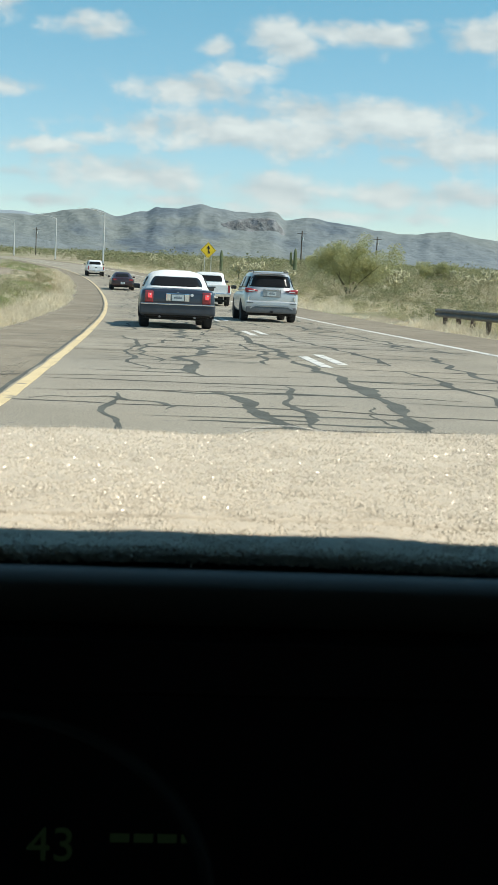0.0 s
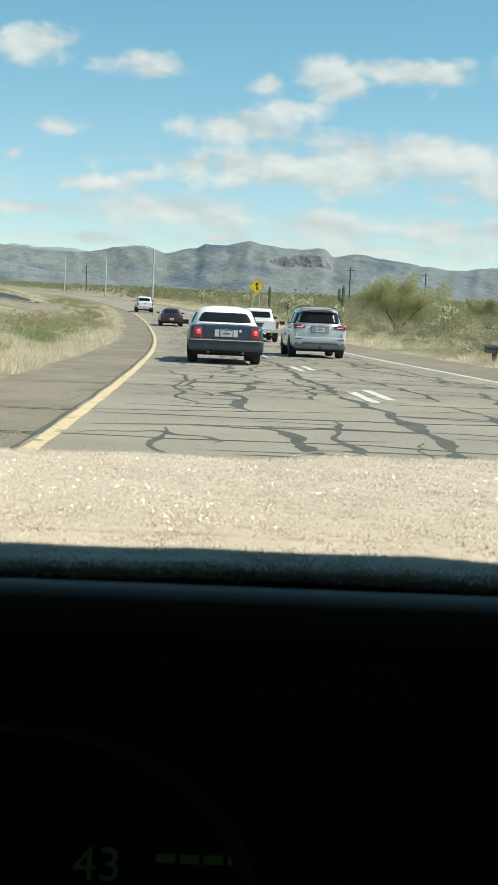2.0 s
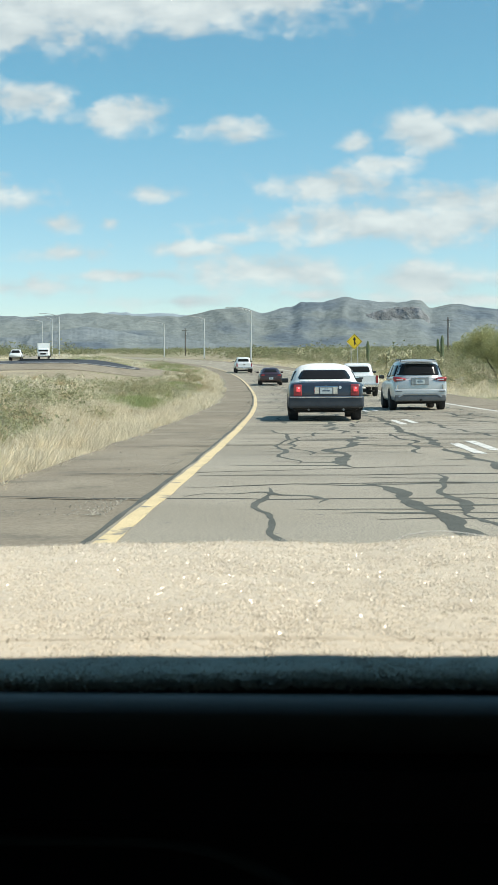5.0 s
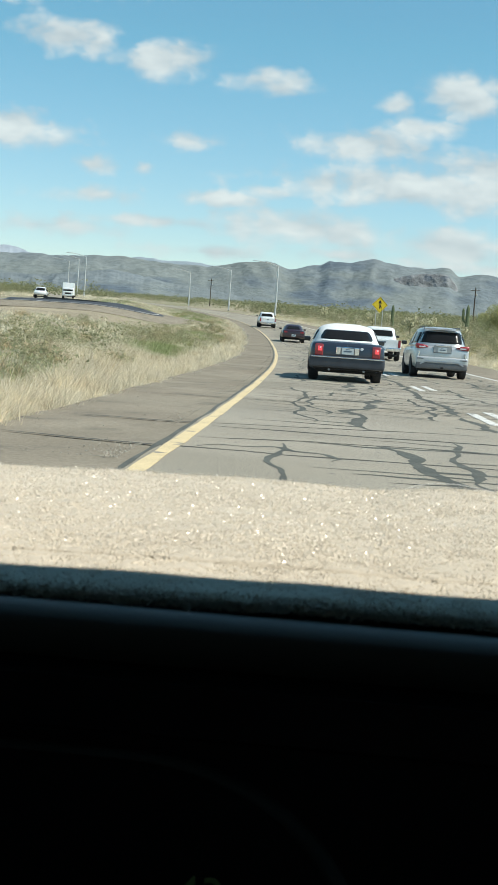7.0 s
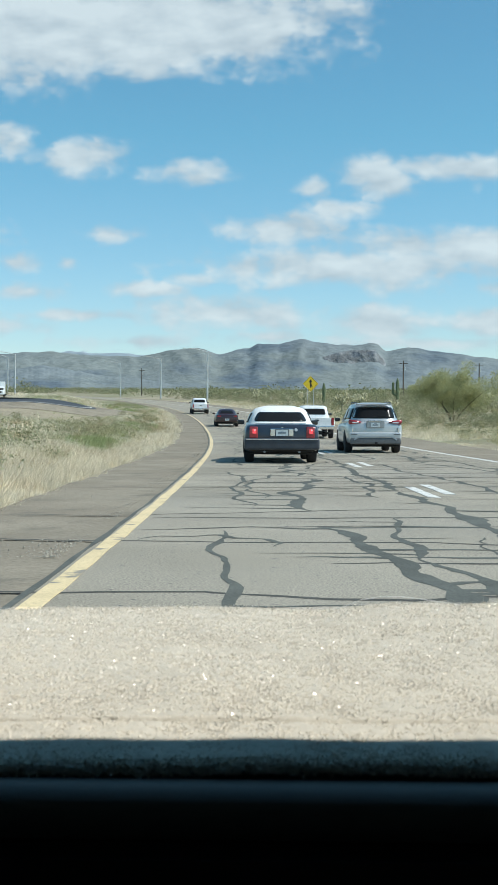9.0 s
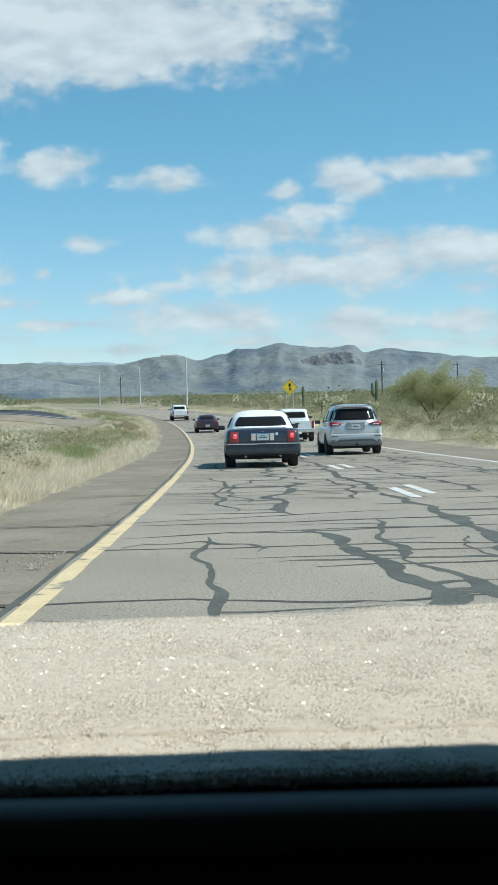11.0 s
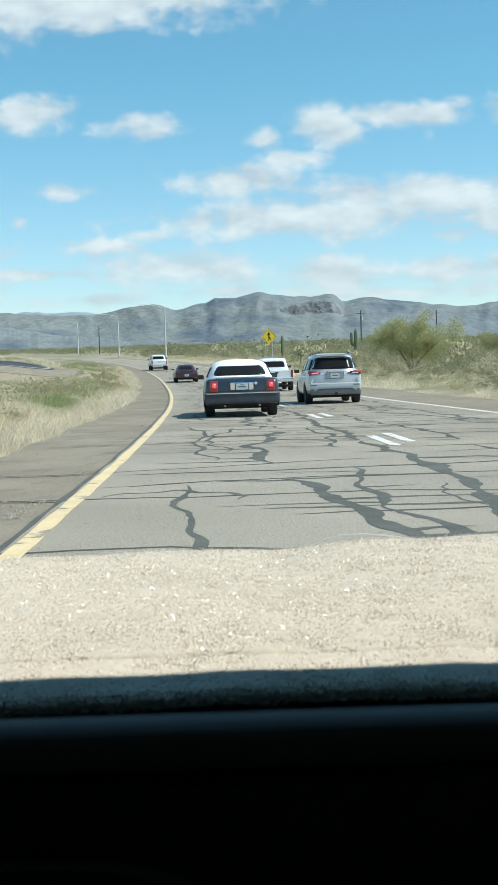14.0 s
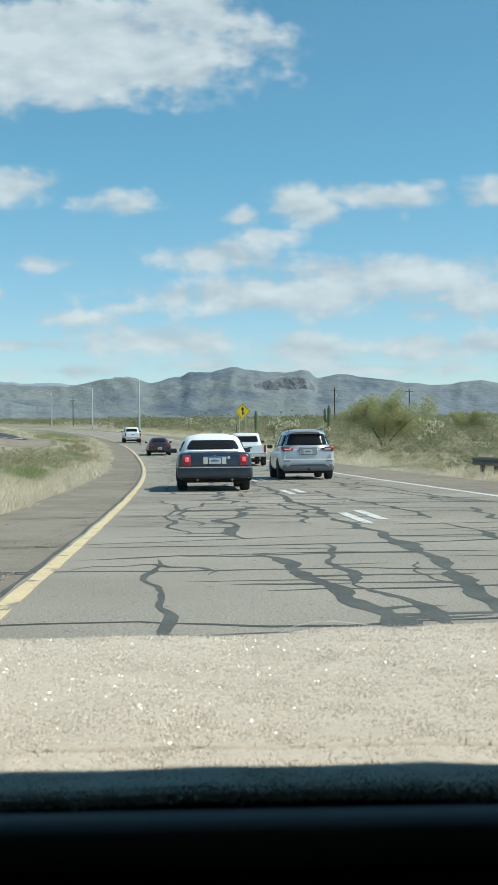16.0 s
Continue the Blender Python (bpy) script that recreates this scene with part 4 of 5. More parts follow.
def saloon():
    sh = Shape([(-2.76, 0.86, 0.50, 0.90), (-2.73, 0.93, 0.40, 0.97), (-2.60, 0.965, 0.33, 1.00), (-2.2, 0.985, 0.27, 1.02), (-1.3, 0.99, 0.25, 1.0),
                (0, 0.99, 0.25, 0.98), (1.1, 0.985, 0.25, 0.95), (2.0, 0.96, 0.27, 0.90), (2.55, 0.90, 0.32, 0.80), (2.72, 0.80, 0.40, 0.70)],
               [(0.97, 0.93, -1.76, 1.15), (1.08, 0.885, -1.58, 0.92), (1.21, 0.84, -1.40, 0.68), (1.32, 0.785, -1.24, 0.48), (1.41, 0.71, -1.09, 0.32), (1.465, 0.61, -0.95, 0.18), (1.50, 0.46, -0.78, 0.02)], 3.6)
    c = vehicle("limousine", place(0.73, 35.6), "dark blue saloon with a white vinyl roof, ahead in the lane", sh, NAVY, VINYL_WHITE, (-1.62, 1.55), 1.66, 0.335,
                rear_win=(0.725, 1.09, 1.34, 0.82), side_wins=((-1.05, -0.22, 1.06, 1.32, 0.78), (-0.14, 0.62, 1.06, 1.32, 0.78)), front_win=(0.66, 1.05, 1.34, 0.82), roof_name="vinyl_roof")
    part("bumper", box((0, -2.70, 0.50), (1.95, 0.26, 0.30), 0.07, 4), NAVY_DULL, c, "dark blue rear bumper", True)
    part("bumper_trim", box((0, -2.838, 0.622), (1.86, 0.02, 0.028), 0.008), CHROME, c, "chrome bumper strip")
    part("bumper_valance", box((0, -2.64, 0.36), (1.72, 0.16, 0.10), 0.03), UNDER, c)
    for s in (-1, 1):
        lens = part("tail_light", box((s * 0.735, -2.745, 0.80), (0.215, 0.06, 0.30), 0.025, 3), RED_LENS, c, "red tail light", True)
        part("brake_lamp", box((s * 0.735 + 0.02, -2.778, 0.83), (0.10, 0.012, 0.12), 0.004), RED_LIT, lens, "glowing red lamp")
        part("lamp_spot", lathe_disc((s * 0.735 + 0.03, -2.787, 0.86), 0.022), CLEAR_LENS, lens)
        part("rear_quarter_trim", box((s * 0.972, -2.05, 0.62), (0.02, 1.0, 0.03), 0.006), CHROME, c)
    part("plate_surround", box((0, -2.752, 0.80), (0.60, 0.045, 0.205), 0.02, 3), CHROME, c, "chrome plate surround")
    part("plate_recess", box((0, -2.7745, 0.795), (0.37, 0.006, 0.182), 0.002), GREY_TRIM, c)
    plate(c, -2.786, 0.79)
    part("boot_lip", box((0, -2.66, 0.985), (1.40, 0.08, 0.022), 0.008), NAVY, c)
    part("badge", box((0, -2.745, 0.925), (0.06, 0.02, 0.035), 0.006), CHROME, c)
    part("lock_cover", lathe_disc((0.36, -2.772, 0.87), 0.04), CLEAR_LENS, c)
    part("rear_shelf_trim", box((0, -1.66, 1.035), (1.35, 0.05, 0.02), 0.006), VINYL_WHITE, c)
    mirrors(c, 0.95, 0.72, 1.06, BLACK_CAR)
    for s in (-0.45, 0.45):
        part("exhaust_pipe", rod((s, -2.75, 0.30), (s, -2.3, 0.31), 0.03), STEEL_GREY, c)


def lathe_disc(c, r):
    b = lathe([(0.004, -0.006), (r * 0.9, -0.006), (r, 0), (r, 0.006), (0.004, 0.006)], 16)
    bmesh.ops.transform(b, matrix=Matrix.Rotation(radians(90), 4, "Z"), verts=b.verts)
    bmesh.ops.translate(b, vec=c, verts=b.verts)
    return b


def crossover():
    sh = Shape([(-2.46, 0.84, 0.50, 0.98), (-2.43, 0.90, 0.42, 1.06), (-2.3, 0.945, 0.36, 1.10), (-1.7, 0.975, 0.31, 1.10), (0, 0.98, 0.30, 1.06), (1.0, 0.975, 0.30, 1.04),
                (1.9, 0.95, 0.32, 0.98), (2.35, 0.88, 0.36, 0.88), (2.5, 0.76, 0.44, 0.76)],
               [(1.06, 0.93, -2.40, 1.25), (1.25, 0.87, -2.30, 0.95), (1.5, 0.775, -2.16, 0.52), (1.66, 0.70, -2.02, 0.22), (1.71, 0.63, -1.9, 0.05), (1.745, 0.52, -1.75, -0.1)], 4.2)
    c = vehicle("silver_suv", place(4.4, 46.5), "silver sport utility vehicle with roof rails in the next lane", sh, SILVER, SILVER, (-1.45, 1.42), 1.68, 0.375,
                rear_win=(0.80, 1.215, 1.60, 0.80), side_wins=((-1.95, -1.05, 1.18, 1.56, 0.8), (-0.95, -0.1, 1.16, 1.58, 0.85), (-0.02, 0.72, 1.16, 1.56, 0.75)), front_win=(0.7, 1.12, 1.6, 0.82))
    part("bumper", box((0, -2.42, 0.58), (1.80, 0.20, 0.30), 0.07, 4), SILVER, c, "silver rear bumper", True)
    part("bumper_cladding", box((0, -2.42, 0.43), (1.76, 0.23, 0.24), 0.06, 3), GREY_TRIM, c, "dark grey lower cladding", True)
    strip_bm = box((0, -2.535, 0.575), (1.04, 0.03, 0.05), 0.008)
    for s in (-1, 1):
        box((s * 0.63, -2.53, 0.53), (0.26, 0.03, 0.05), 0.008, bm=strip_bm, turn=Matrix.Rotation(radians(s * 28), 4, "Y"))
    part("skid_strip", strip_bm, SATIN, c, "bright trim arched over the lower bumper")
    part("hitch", box((0.02, -2.54, 0.36), (0.09, 0.1, 0.07), 0.01), UNDER, c)
    for s in (-1, 1):
        wedge = [(0.50, 1.085), (0.66, 1.13), (0.925, 1.165), (0.945, 1.10), (0.91, 1.0), (0.70, 1.015)]
        lens = loft([[(s * (x - i * 0.02), y, z) for x, z in wedge] for i, y in enumerate((-2.26, -2.44, -2.465))])
        part("tail_light", lens, RED_LENS, c, "red swept-back tail light", True)
        part("clear_strip", box((s * 0.70, -2.468, 1.06), (0.22, 0.012, 0.04), 0.004), CLEAR_LENS, c)
        part("bumper_vent", box((s * 0.74, -2.53, 0.66), (0.22, 0.02, 0.035), 0.008), GREY_TRIM, c)
        part("bumper_fold", box((s * 0.80, -2.47, 0.80), (0.05, 0.03, 0.2), 0.012, turn=Matrix.Rotation(radians(-s * 12), 4, "Y")), CHROME, c)
        rail = bmesh.new()
        rod((s * 0.60, -1.8, 1.765), (s * 0.60, -0.15, 1.775), 0.018, bm=rail)
        for yy in (-1.78, -1.0, -0.17):
            rod((s * 0.60, yy, 1.68), (s * 0.60, yy, 1.77), 0.016, bm=rail)
        part("roof_rail", rail, GREY_TRIM, c, "dark roof rail")
    part("tailgate_panel", box((0, -2.462, 1.0), (0.62, 0.03, 0.26), 0.03, 3), SHADED_SILVER, c)
    part("plate_handle", box((0, -2.482, 1.12), (0.5, 0.03, 0.035), 0.01), CHROME, c, "chrome tailgate handle")
    plate(c, -2.484, 0.98)
    part("spoiler", box((0, -2.10, 1.70), (1.2, 0.22, 0.03), 0.012), SILVER, c)
    part("aerial", rod((0.12, -1.6, 1.74), (0.12, -1.75, 1.93), 0.006), BLACK_CAR, c)
    part("wiper", rod((-0.1, -2.31, 1.27), (0.35, -2.29, 1.30), 0.008), UNDER, c)
    mirrors(c, 0.95, 0.62, 1.16, BLACK_CAR)


def pickup(m, name, label, tall=0.0):
    sh = Shape([(-2.9, 0.92, 0.62 + tall, 1.08 + tall), (-2.86, 0.97, 0.55 + tall, 1.12 + tall), (-1.0, 1.0, 0.48 + tall, 1.12 + tall), (0.4, 1.0, 0.46 + tall, 1.12 + tall),
                (1.4, 0.99, 0.46 + tall, 1.12 + tall), (2.5, 0.96, 0.5 + tall, 1.06 + tall), (2.75, 0.85, 0.58 + tall, 0.95 + tall)],
               [(1.10 + tall, 0.93, -1.0, 1.35), (1.4 + tall, 0.86, -0.92, 0.95), (1.68 + tall, 0.77, -0.82, 0.5), (1.78 + tall, 0.68, -0.7, 0.3)], 5.5)
    c = vehicle(name, m, label, sh, WHITE_CAR, WHITE_CAR, (-1.75, 1.75), 1.72, 0.40, "pickup", rear_win=(0.68, 1.30 + tall, 1.62 + tall, 0.88),
                side_wins=((-0.75, 0.02, 1.26 + tall, 1.62 + tall, 0.85), (0.1, 0.85, 1.26 + tall, 1.62 + tall, 0.75)), front_win=(0.72, 1.2 + tall, 1.66 + tall, 0.85))
    part("tailgate", box((0, -2.90, 0.90 + tall), (1.50, 0.05, 0.46), 0.02, 3), WHITE_CAR, c, "white tailgate")
    part("tailgate_handle", box((0, -2.93, 1.0 + tall), (0.22, 0.02, 0.07), 0.01), UNDER, c)
    part("bumper", box((0, -2.98, 0.60 + tall), (1.86, 0.16, 0.18), 0.03, 3), CHROME, c, "chrome step bumper")
    plate(c, -3.065, 0.60 + tall, 0.14, 0.07)
    for s in (-1, 1):
        part("tail_light", box((s * 0.85, -2.90, 0.93 + tall), (0.14, 0.07, 0.40), 0.02), RED_LENS, c, "red tail light")
    mirrors(c, 0.98, 0.75, 1.30 + tall, BLACK_CAR)
    return c


def sports_saloon(m, name, label, paint, k=1.0):
    sh = Shape([(-2.25, 0.76, 0.44, 0.86), (-2.2, 0.84, 0.36, 0.92), (-1.7, 0.89, 0.27, 0.94), (0, 0.90, 0.24, 0.92), (1.2, 0.89, 0.24, 0.86), (2.0, 0.82, 0.3, 0.74), (2.2, 0.68, 0.36, 0.64)],
               [(0.90, 0.80, -1.6, 1.0), (1.1, 0.70, -1.25, 0.6), (1.28, 0.58, -0.9, 0.15), (1.34, 0.46, -0.7, 0.0)], 4.0)
    c = vehicle(name, m, label, sh, paint, paint, (-1.35, 1.35), 1.54, 0.33, rear_win=(0.52, 1.02, 1.24, 0.78), side_wins=((-0.75, -0.1, 1.0, 1.22, 0.75), (-0.02, 0.5, 1.0, 1.22, 0.7)), front_win=(0.55, 1.0, 1.25, 0.8))
    part("bumper", box((0, -2.2, 0.50), (1.72, 0.2, 0.26), 0.06, 4), paint, c, smooth=True)
    for s in (-1, 1):
        part("tail_light", box((s * 0.62, -2.22, 0.80), (0.26, 0.08, 0.13), 0.03, 3), RED_LENS, c, "red tail light")
    plate(c, -2.31, 0.55)
    mirrors(c, 0.86, 0.5, 0.98, paint)
    return c


def shell(car):
    """The outside of the car that is driven: roof skin, boot, glass, lamps and trim."""
    cx = 0.22
    rings = []
    for k, y in enumerate(np.linspace(-1.80, 0.462, 14)):
        droop = 0.03 * max(0, abs(y + 0.6) - 0.7) ** 2
        xs = np.linspace(-0.74, 0.74, 11)
        up = [(cx + x, y, 1.455 + 0.035 * (1 - (x / 0.74) ** 2) - droop) for x in xs]
        low = [(cx + x, y, 1.452 - droop) for x in xs[::-1][1:-1]]
        rings.append(up + low)
    part("roof_skin", loft(rings), PAINT_OWN, car, "dark painted roof", True)
    rings = []
    for y, w, zb, zt in ((-1.84, 0.77, 0.30, 0.93), (-2.1, 0.78, 0.30, 0.95), (-2.5, 0.77, 0.33, 0.94), (-2.72, 0.73, 0.38, 0.90), (-2.78, 0.66, 0.46, 0.82)):
        h = zt - zb
        half = [(0.0, zb), (0.82 * w, zb), (0.97 * w, zb + 0.1 * h), (w, zb + 0.5 * h), (0.97 * w, zb + 0.85 * h), (0.88 * w, zt - 0.02), (0.5 * w, zt), (0.0, zt + 0.012)]
        rings.append([(cx + x, y, z) for x, z in half + [(-x, z) for x, z in half[-2:0:-1]]])
    boot = part("boot", loft(rings), PAINT_OWN, car, "dark painted boot", True)
    part("boot_handle", box((cx, -2.775, 0.74), (0.34, 0.03, 0.035), 0.01), CHROME, boot, "chrome strip over the plate")
    lean = Matrix.Rotation(radians(-32), 4, "X")
    part("rear_window", box((cx, -2.02, 1.17), (1.22, 0.012, 0.50), 0.004, turn=lean), CAR_GLASS, car, "dark sloping rear window")
    part("rear_bumper", box((cx, -2.80, 0.46), (1.50, 0.14, 0.20), 0.05, 3), NAVY_DULL, car, smooth=True)
    part("front_bumper", box((cx, 2.24, 0.40), (1.52, 0.16, 0.24), 0.06, 3), NAVY_DULL, car, smooth=True)
    grille = part("grille", box((cx, 2.215, 0.60), (0.70, 0.05, 0.14), 0.015), UNDER, car)
    for i in range(9):
        part("grille_bar", box((cx - 0.28 + 0.07 * i, 2.243, 0.60), (0.012, 0.012, 0.12), 0.003), CHROME, grille)
    for sd in (-1, 1):
        part("headlight", box((cx + sd * 0.56, 2.19, 0.60), (0.32, 0.09, 0.14), 0.03, 3), CLEAR_LENS, car, "clear headlight", True)
        part("tail_light", box((cx + sd * 0.60, -2.755, 0.70), (0.24, 0.06, 0.16), 0.025, 3), RED_LENS, car, "red tail light", True)
        part("mirror", box((cx + sd * 0.92, 0.72, 0.98), (0.20, 0.10, 0.13), 0.035, 3), PAINT_OWN, car, "door mirror", True)
        for y in (-0.95, 0.1):
            part("door_handle", box((cx + sd * 0.828, y, 0.80), (0.025, 0.17, 0.03), 0.008), CHROME, car, "chrome door handle")
        part("side_trim", box((cx + sd * 0.822, -0.45, 0.52), (0.012, 2.8, 0.035), 0.004), GREY_TRIM, car)
        part("rocker", box((cx + sd * 0.77, -0.3, 0.27), (0.08, 2.3, 0.10), 0.02), UNDER, car)
    for xx, sd in ((-0.5, -1), (0.94, 1)):
        for yy in (1.45, -1.3):
            d = lathe([(0.02, sd * 0.095), (0.06, sd * 0.10), (0.17, sd * 0.09), (0.205, sd * 0.105), (0.205, sd * 0.06)])
            bmesh.ops.translate(d, vec=(xx, yy, 0.33), verts=d.verts)
            part("rim", d, RIM, car, "alloy wheel rim", True)


shell(own_car)
saloon()
crossover()
sports_saloon(place(0.4, 100), "sports_car", "dark maroon low sports car on the bend", MAROON)
pickup(place(0.3, 150), "pickup_truck", "white pickup truck far along the bend")
pickup(place(4.4, 72), "pickup_truck", "white pickup truck in the next lane beyond the limousine")

# ---- plants ----
RNG = np.random.default_rng(11)


def tri_cloud(name, centres, sizes, material, label, category, per, leaf, squash=0.75, parent=None):
    """Bushes as clouds of small leaf clumps; centres at the foot, sizes the height."""
    vs, idx = [], 0
    blocks = []
    for c, s in zip(centres, sizes):
        n = per
        d = RNG.normal(size=(n, 3))
        d /= np.linalg.norm(d, axis=1)[:, None]
        r = RNG.uniform(0.45, 1.0, n) ** 0.5
        # a few lobes make the outline uneven
        lob = RNG.normal(size=(4, 3)) * 0.28
        p = d * r[:, None] * 0.72 + lob[RNG.integers(0, 4, n)]
        p = p * np.array([s * squash, s * squash, s * 0.5]) + np.array([0, 0, s * 0.5])
        p[:, 2] = np.maximum(p[:, 2], 0.03)
        q = RNG.normal(size=(n, 3, 3)) * (leaf * s ** 0.5)
        q[:, :, 2] *= 0.8
        blocks.append((p[:, None, :] + q + np.asarray(c)[None, None, :]).reshape(-1, 3))
    v = np.concatenate(blocks)
    f = np.arange(len(v)).reshape(-1, 3)
    ob = mesh_part(name, v.tolist(), f.tolist(), material, parent)
    if parent is None:
        tagged(ob, label, category, kind="stuff")
    return ob


def blades(name, spots, material, label, high, per, wide=0.012, spread=0.14):
    """Grass tufts: thin leaning blades."""
    blocks = []
    for (d, y), h in zip(spots, high):
        c = np.array(at(d, y))
        n = per
        a = RNG.uniform(0, 2 * math.pi, n)
        base = np.stack([RNG.normal(0, spread, n), RNG.normal(0, spread, n), np.full(n, -0.02)], 1)
        hh = h * RNG.uniform(0.45, 1.1, n)
        lean = RNG.uniform(0.1, 1.3, n) * hh
        tip = base + np.stack([np.cos(a) * lean, np.sin(a) * lean, hh], 1)
        w = wide * RNG.uniform(0.6, 1.5, n)
        side = np.stack([np.cos(a * 3) * w, np.sin(a * 3) * w, 0 * w], 1)
        blocks.append(np.stack([base - side, base + side, tip], 1).reshape(-1, 3) + c)
    v = np.concatenate(blocks)
    ob = mesh_part(name, v.tolist(), np.arange(len(v)).reshape(-1, 3).tolist(), material)
    tagged(ob, label, "grass", kind="stuff")


def clear_of_ramp(d, y):
    return not (96 < y < 162 and d < -9.5)


def clumpy(d, y, seed, s=0.09):
    return noise.noise((d * s, y * s * 0.6, seed))


def build_grass():
    label = "pale straw-coloured dry grass along the shoulder"
    # a ragged fringe of tall tufts beside the asphalt, thinning into the median
    kinds = {"near": ([], []), "far": ([], []), "tan": ([], [])}
    for i in range(2300):
        y0 = 11 + 170 * RNG.random() ** 1.8
        d0 = -3.5 - 17 * RNG.random() ** 2.0
        c = clumpy(d0, y0, 3, 0.30) + 0.5 * clumpy(d0, y0, 6, 0.9)
        if not clear_of_ramp(d0, y0) or (d0 < -4.6 and c < -0.02 + 0.10 * smooth01(-5, -10, d0)):
            continue
        # one clump: several tufts of like height
        top = (0.16 + 0.44 * RNG.random() ** 1.5) * (0.55 + 0.5 * smooth01(-3.3, -4.2, d0))
        k = "tan" if d0 < -4.0 and RNG.random() < 0.38 else ("near" if y0 < 45 else "far")
        for j in range(int(RNG.integers(4, 9))):
            d, y = min(-3.36, d0 + 0.17 * RNG.normal()), y0 + 0.26 * RNG.normal()
            kinds[k][0].append((d, y)), kinds[k][1].append(top * RNG.uniform(0.7, 1.1))
    blades("straw_grass", kinds["near"][0], STRAW, label, kinds["near"][1], 64, 0.0048, 0.085)
    blades("straw_grass", kinds["far"][0], STRAW, label, kinds["far"][1], 26, 0.011, 0.13)
    blades("tan_grass", kinds["tan"][0], TAN_GRASS, "tan dead grass between the straw tufts", kinds["tan"][1], 30, 0.009, 0.13)
    spots, high = [], []
    while len(spots) < 4200:
        y = 16 + 200 * RNG.random() ** 1.5
        d = -5 - 18 * RNG.random() ** 1.3
        if clumpy(d, y, 3, 0.12) > -0.16 or not clear_of_ramp(d, y):
            continue
        spots.append((d, y))
        high.append(0.14 + 0.26 * RNG.random())
    blades("green_grass", spots, GREEN_GRASS, "green grass patches in the median", high, 26, 0.012, 0.2)
    spots, high = [], []
    while len(spots) < 6500:
        y = 14 + 270 * RNG.random() ** 1.6
        d = 10.1 + 11 * RNG.random() ** 1.3
        if clumpy(d, y, 13, 0.2) < -0.2:
            continue
        spots.append((d, y))
        high.append((0.14 + 0.30 * RNG.random()) * (0.6 + 0.6 * smooth01(10, 11.5, d)) * (1 + 0.8 * clumpy(d, y, 18, 0.7)))
    blades("roadside_grass", spots, STRAW, "dry roadside grass beyond the far shoulder", high, 30, 0.009, 0.16)
    spots, high = [], []
    while len(spots) < 3500:
        y = 60 + 340 * RNG.random() ** 1.3
        d = -11 - 60 * RNG.random()
        if -35.5 < d < -26 or not clear_of_ramp(d, y):
            continue
        spots.append((d, y))
        high.append(0.25 + 0.4 * RNG.random())
    blades("median_grass", spots, STRAW, "dry grass on the far side of the median", high, 12, 0.03, 0.35)


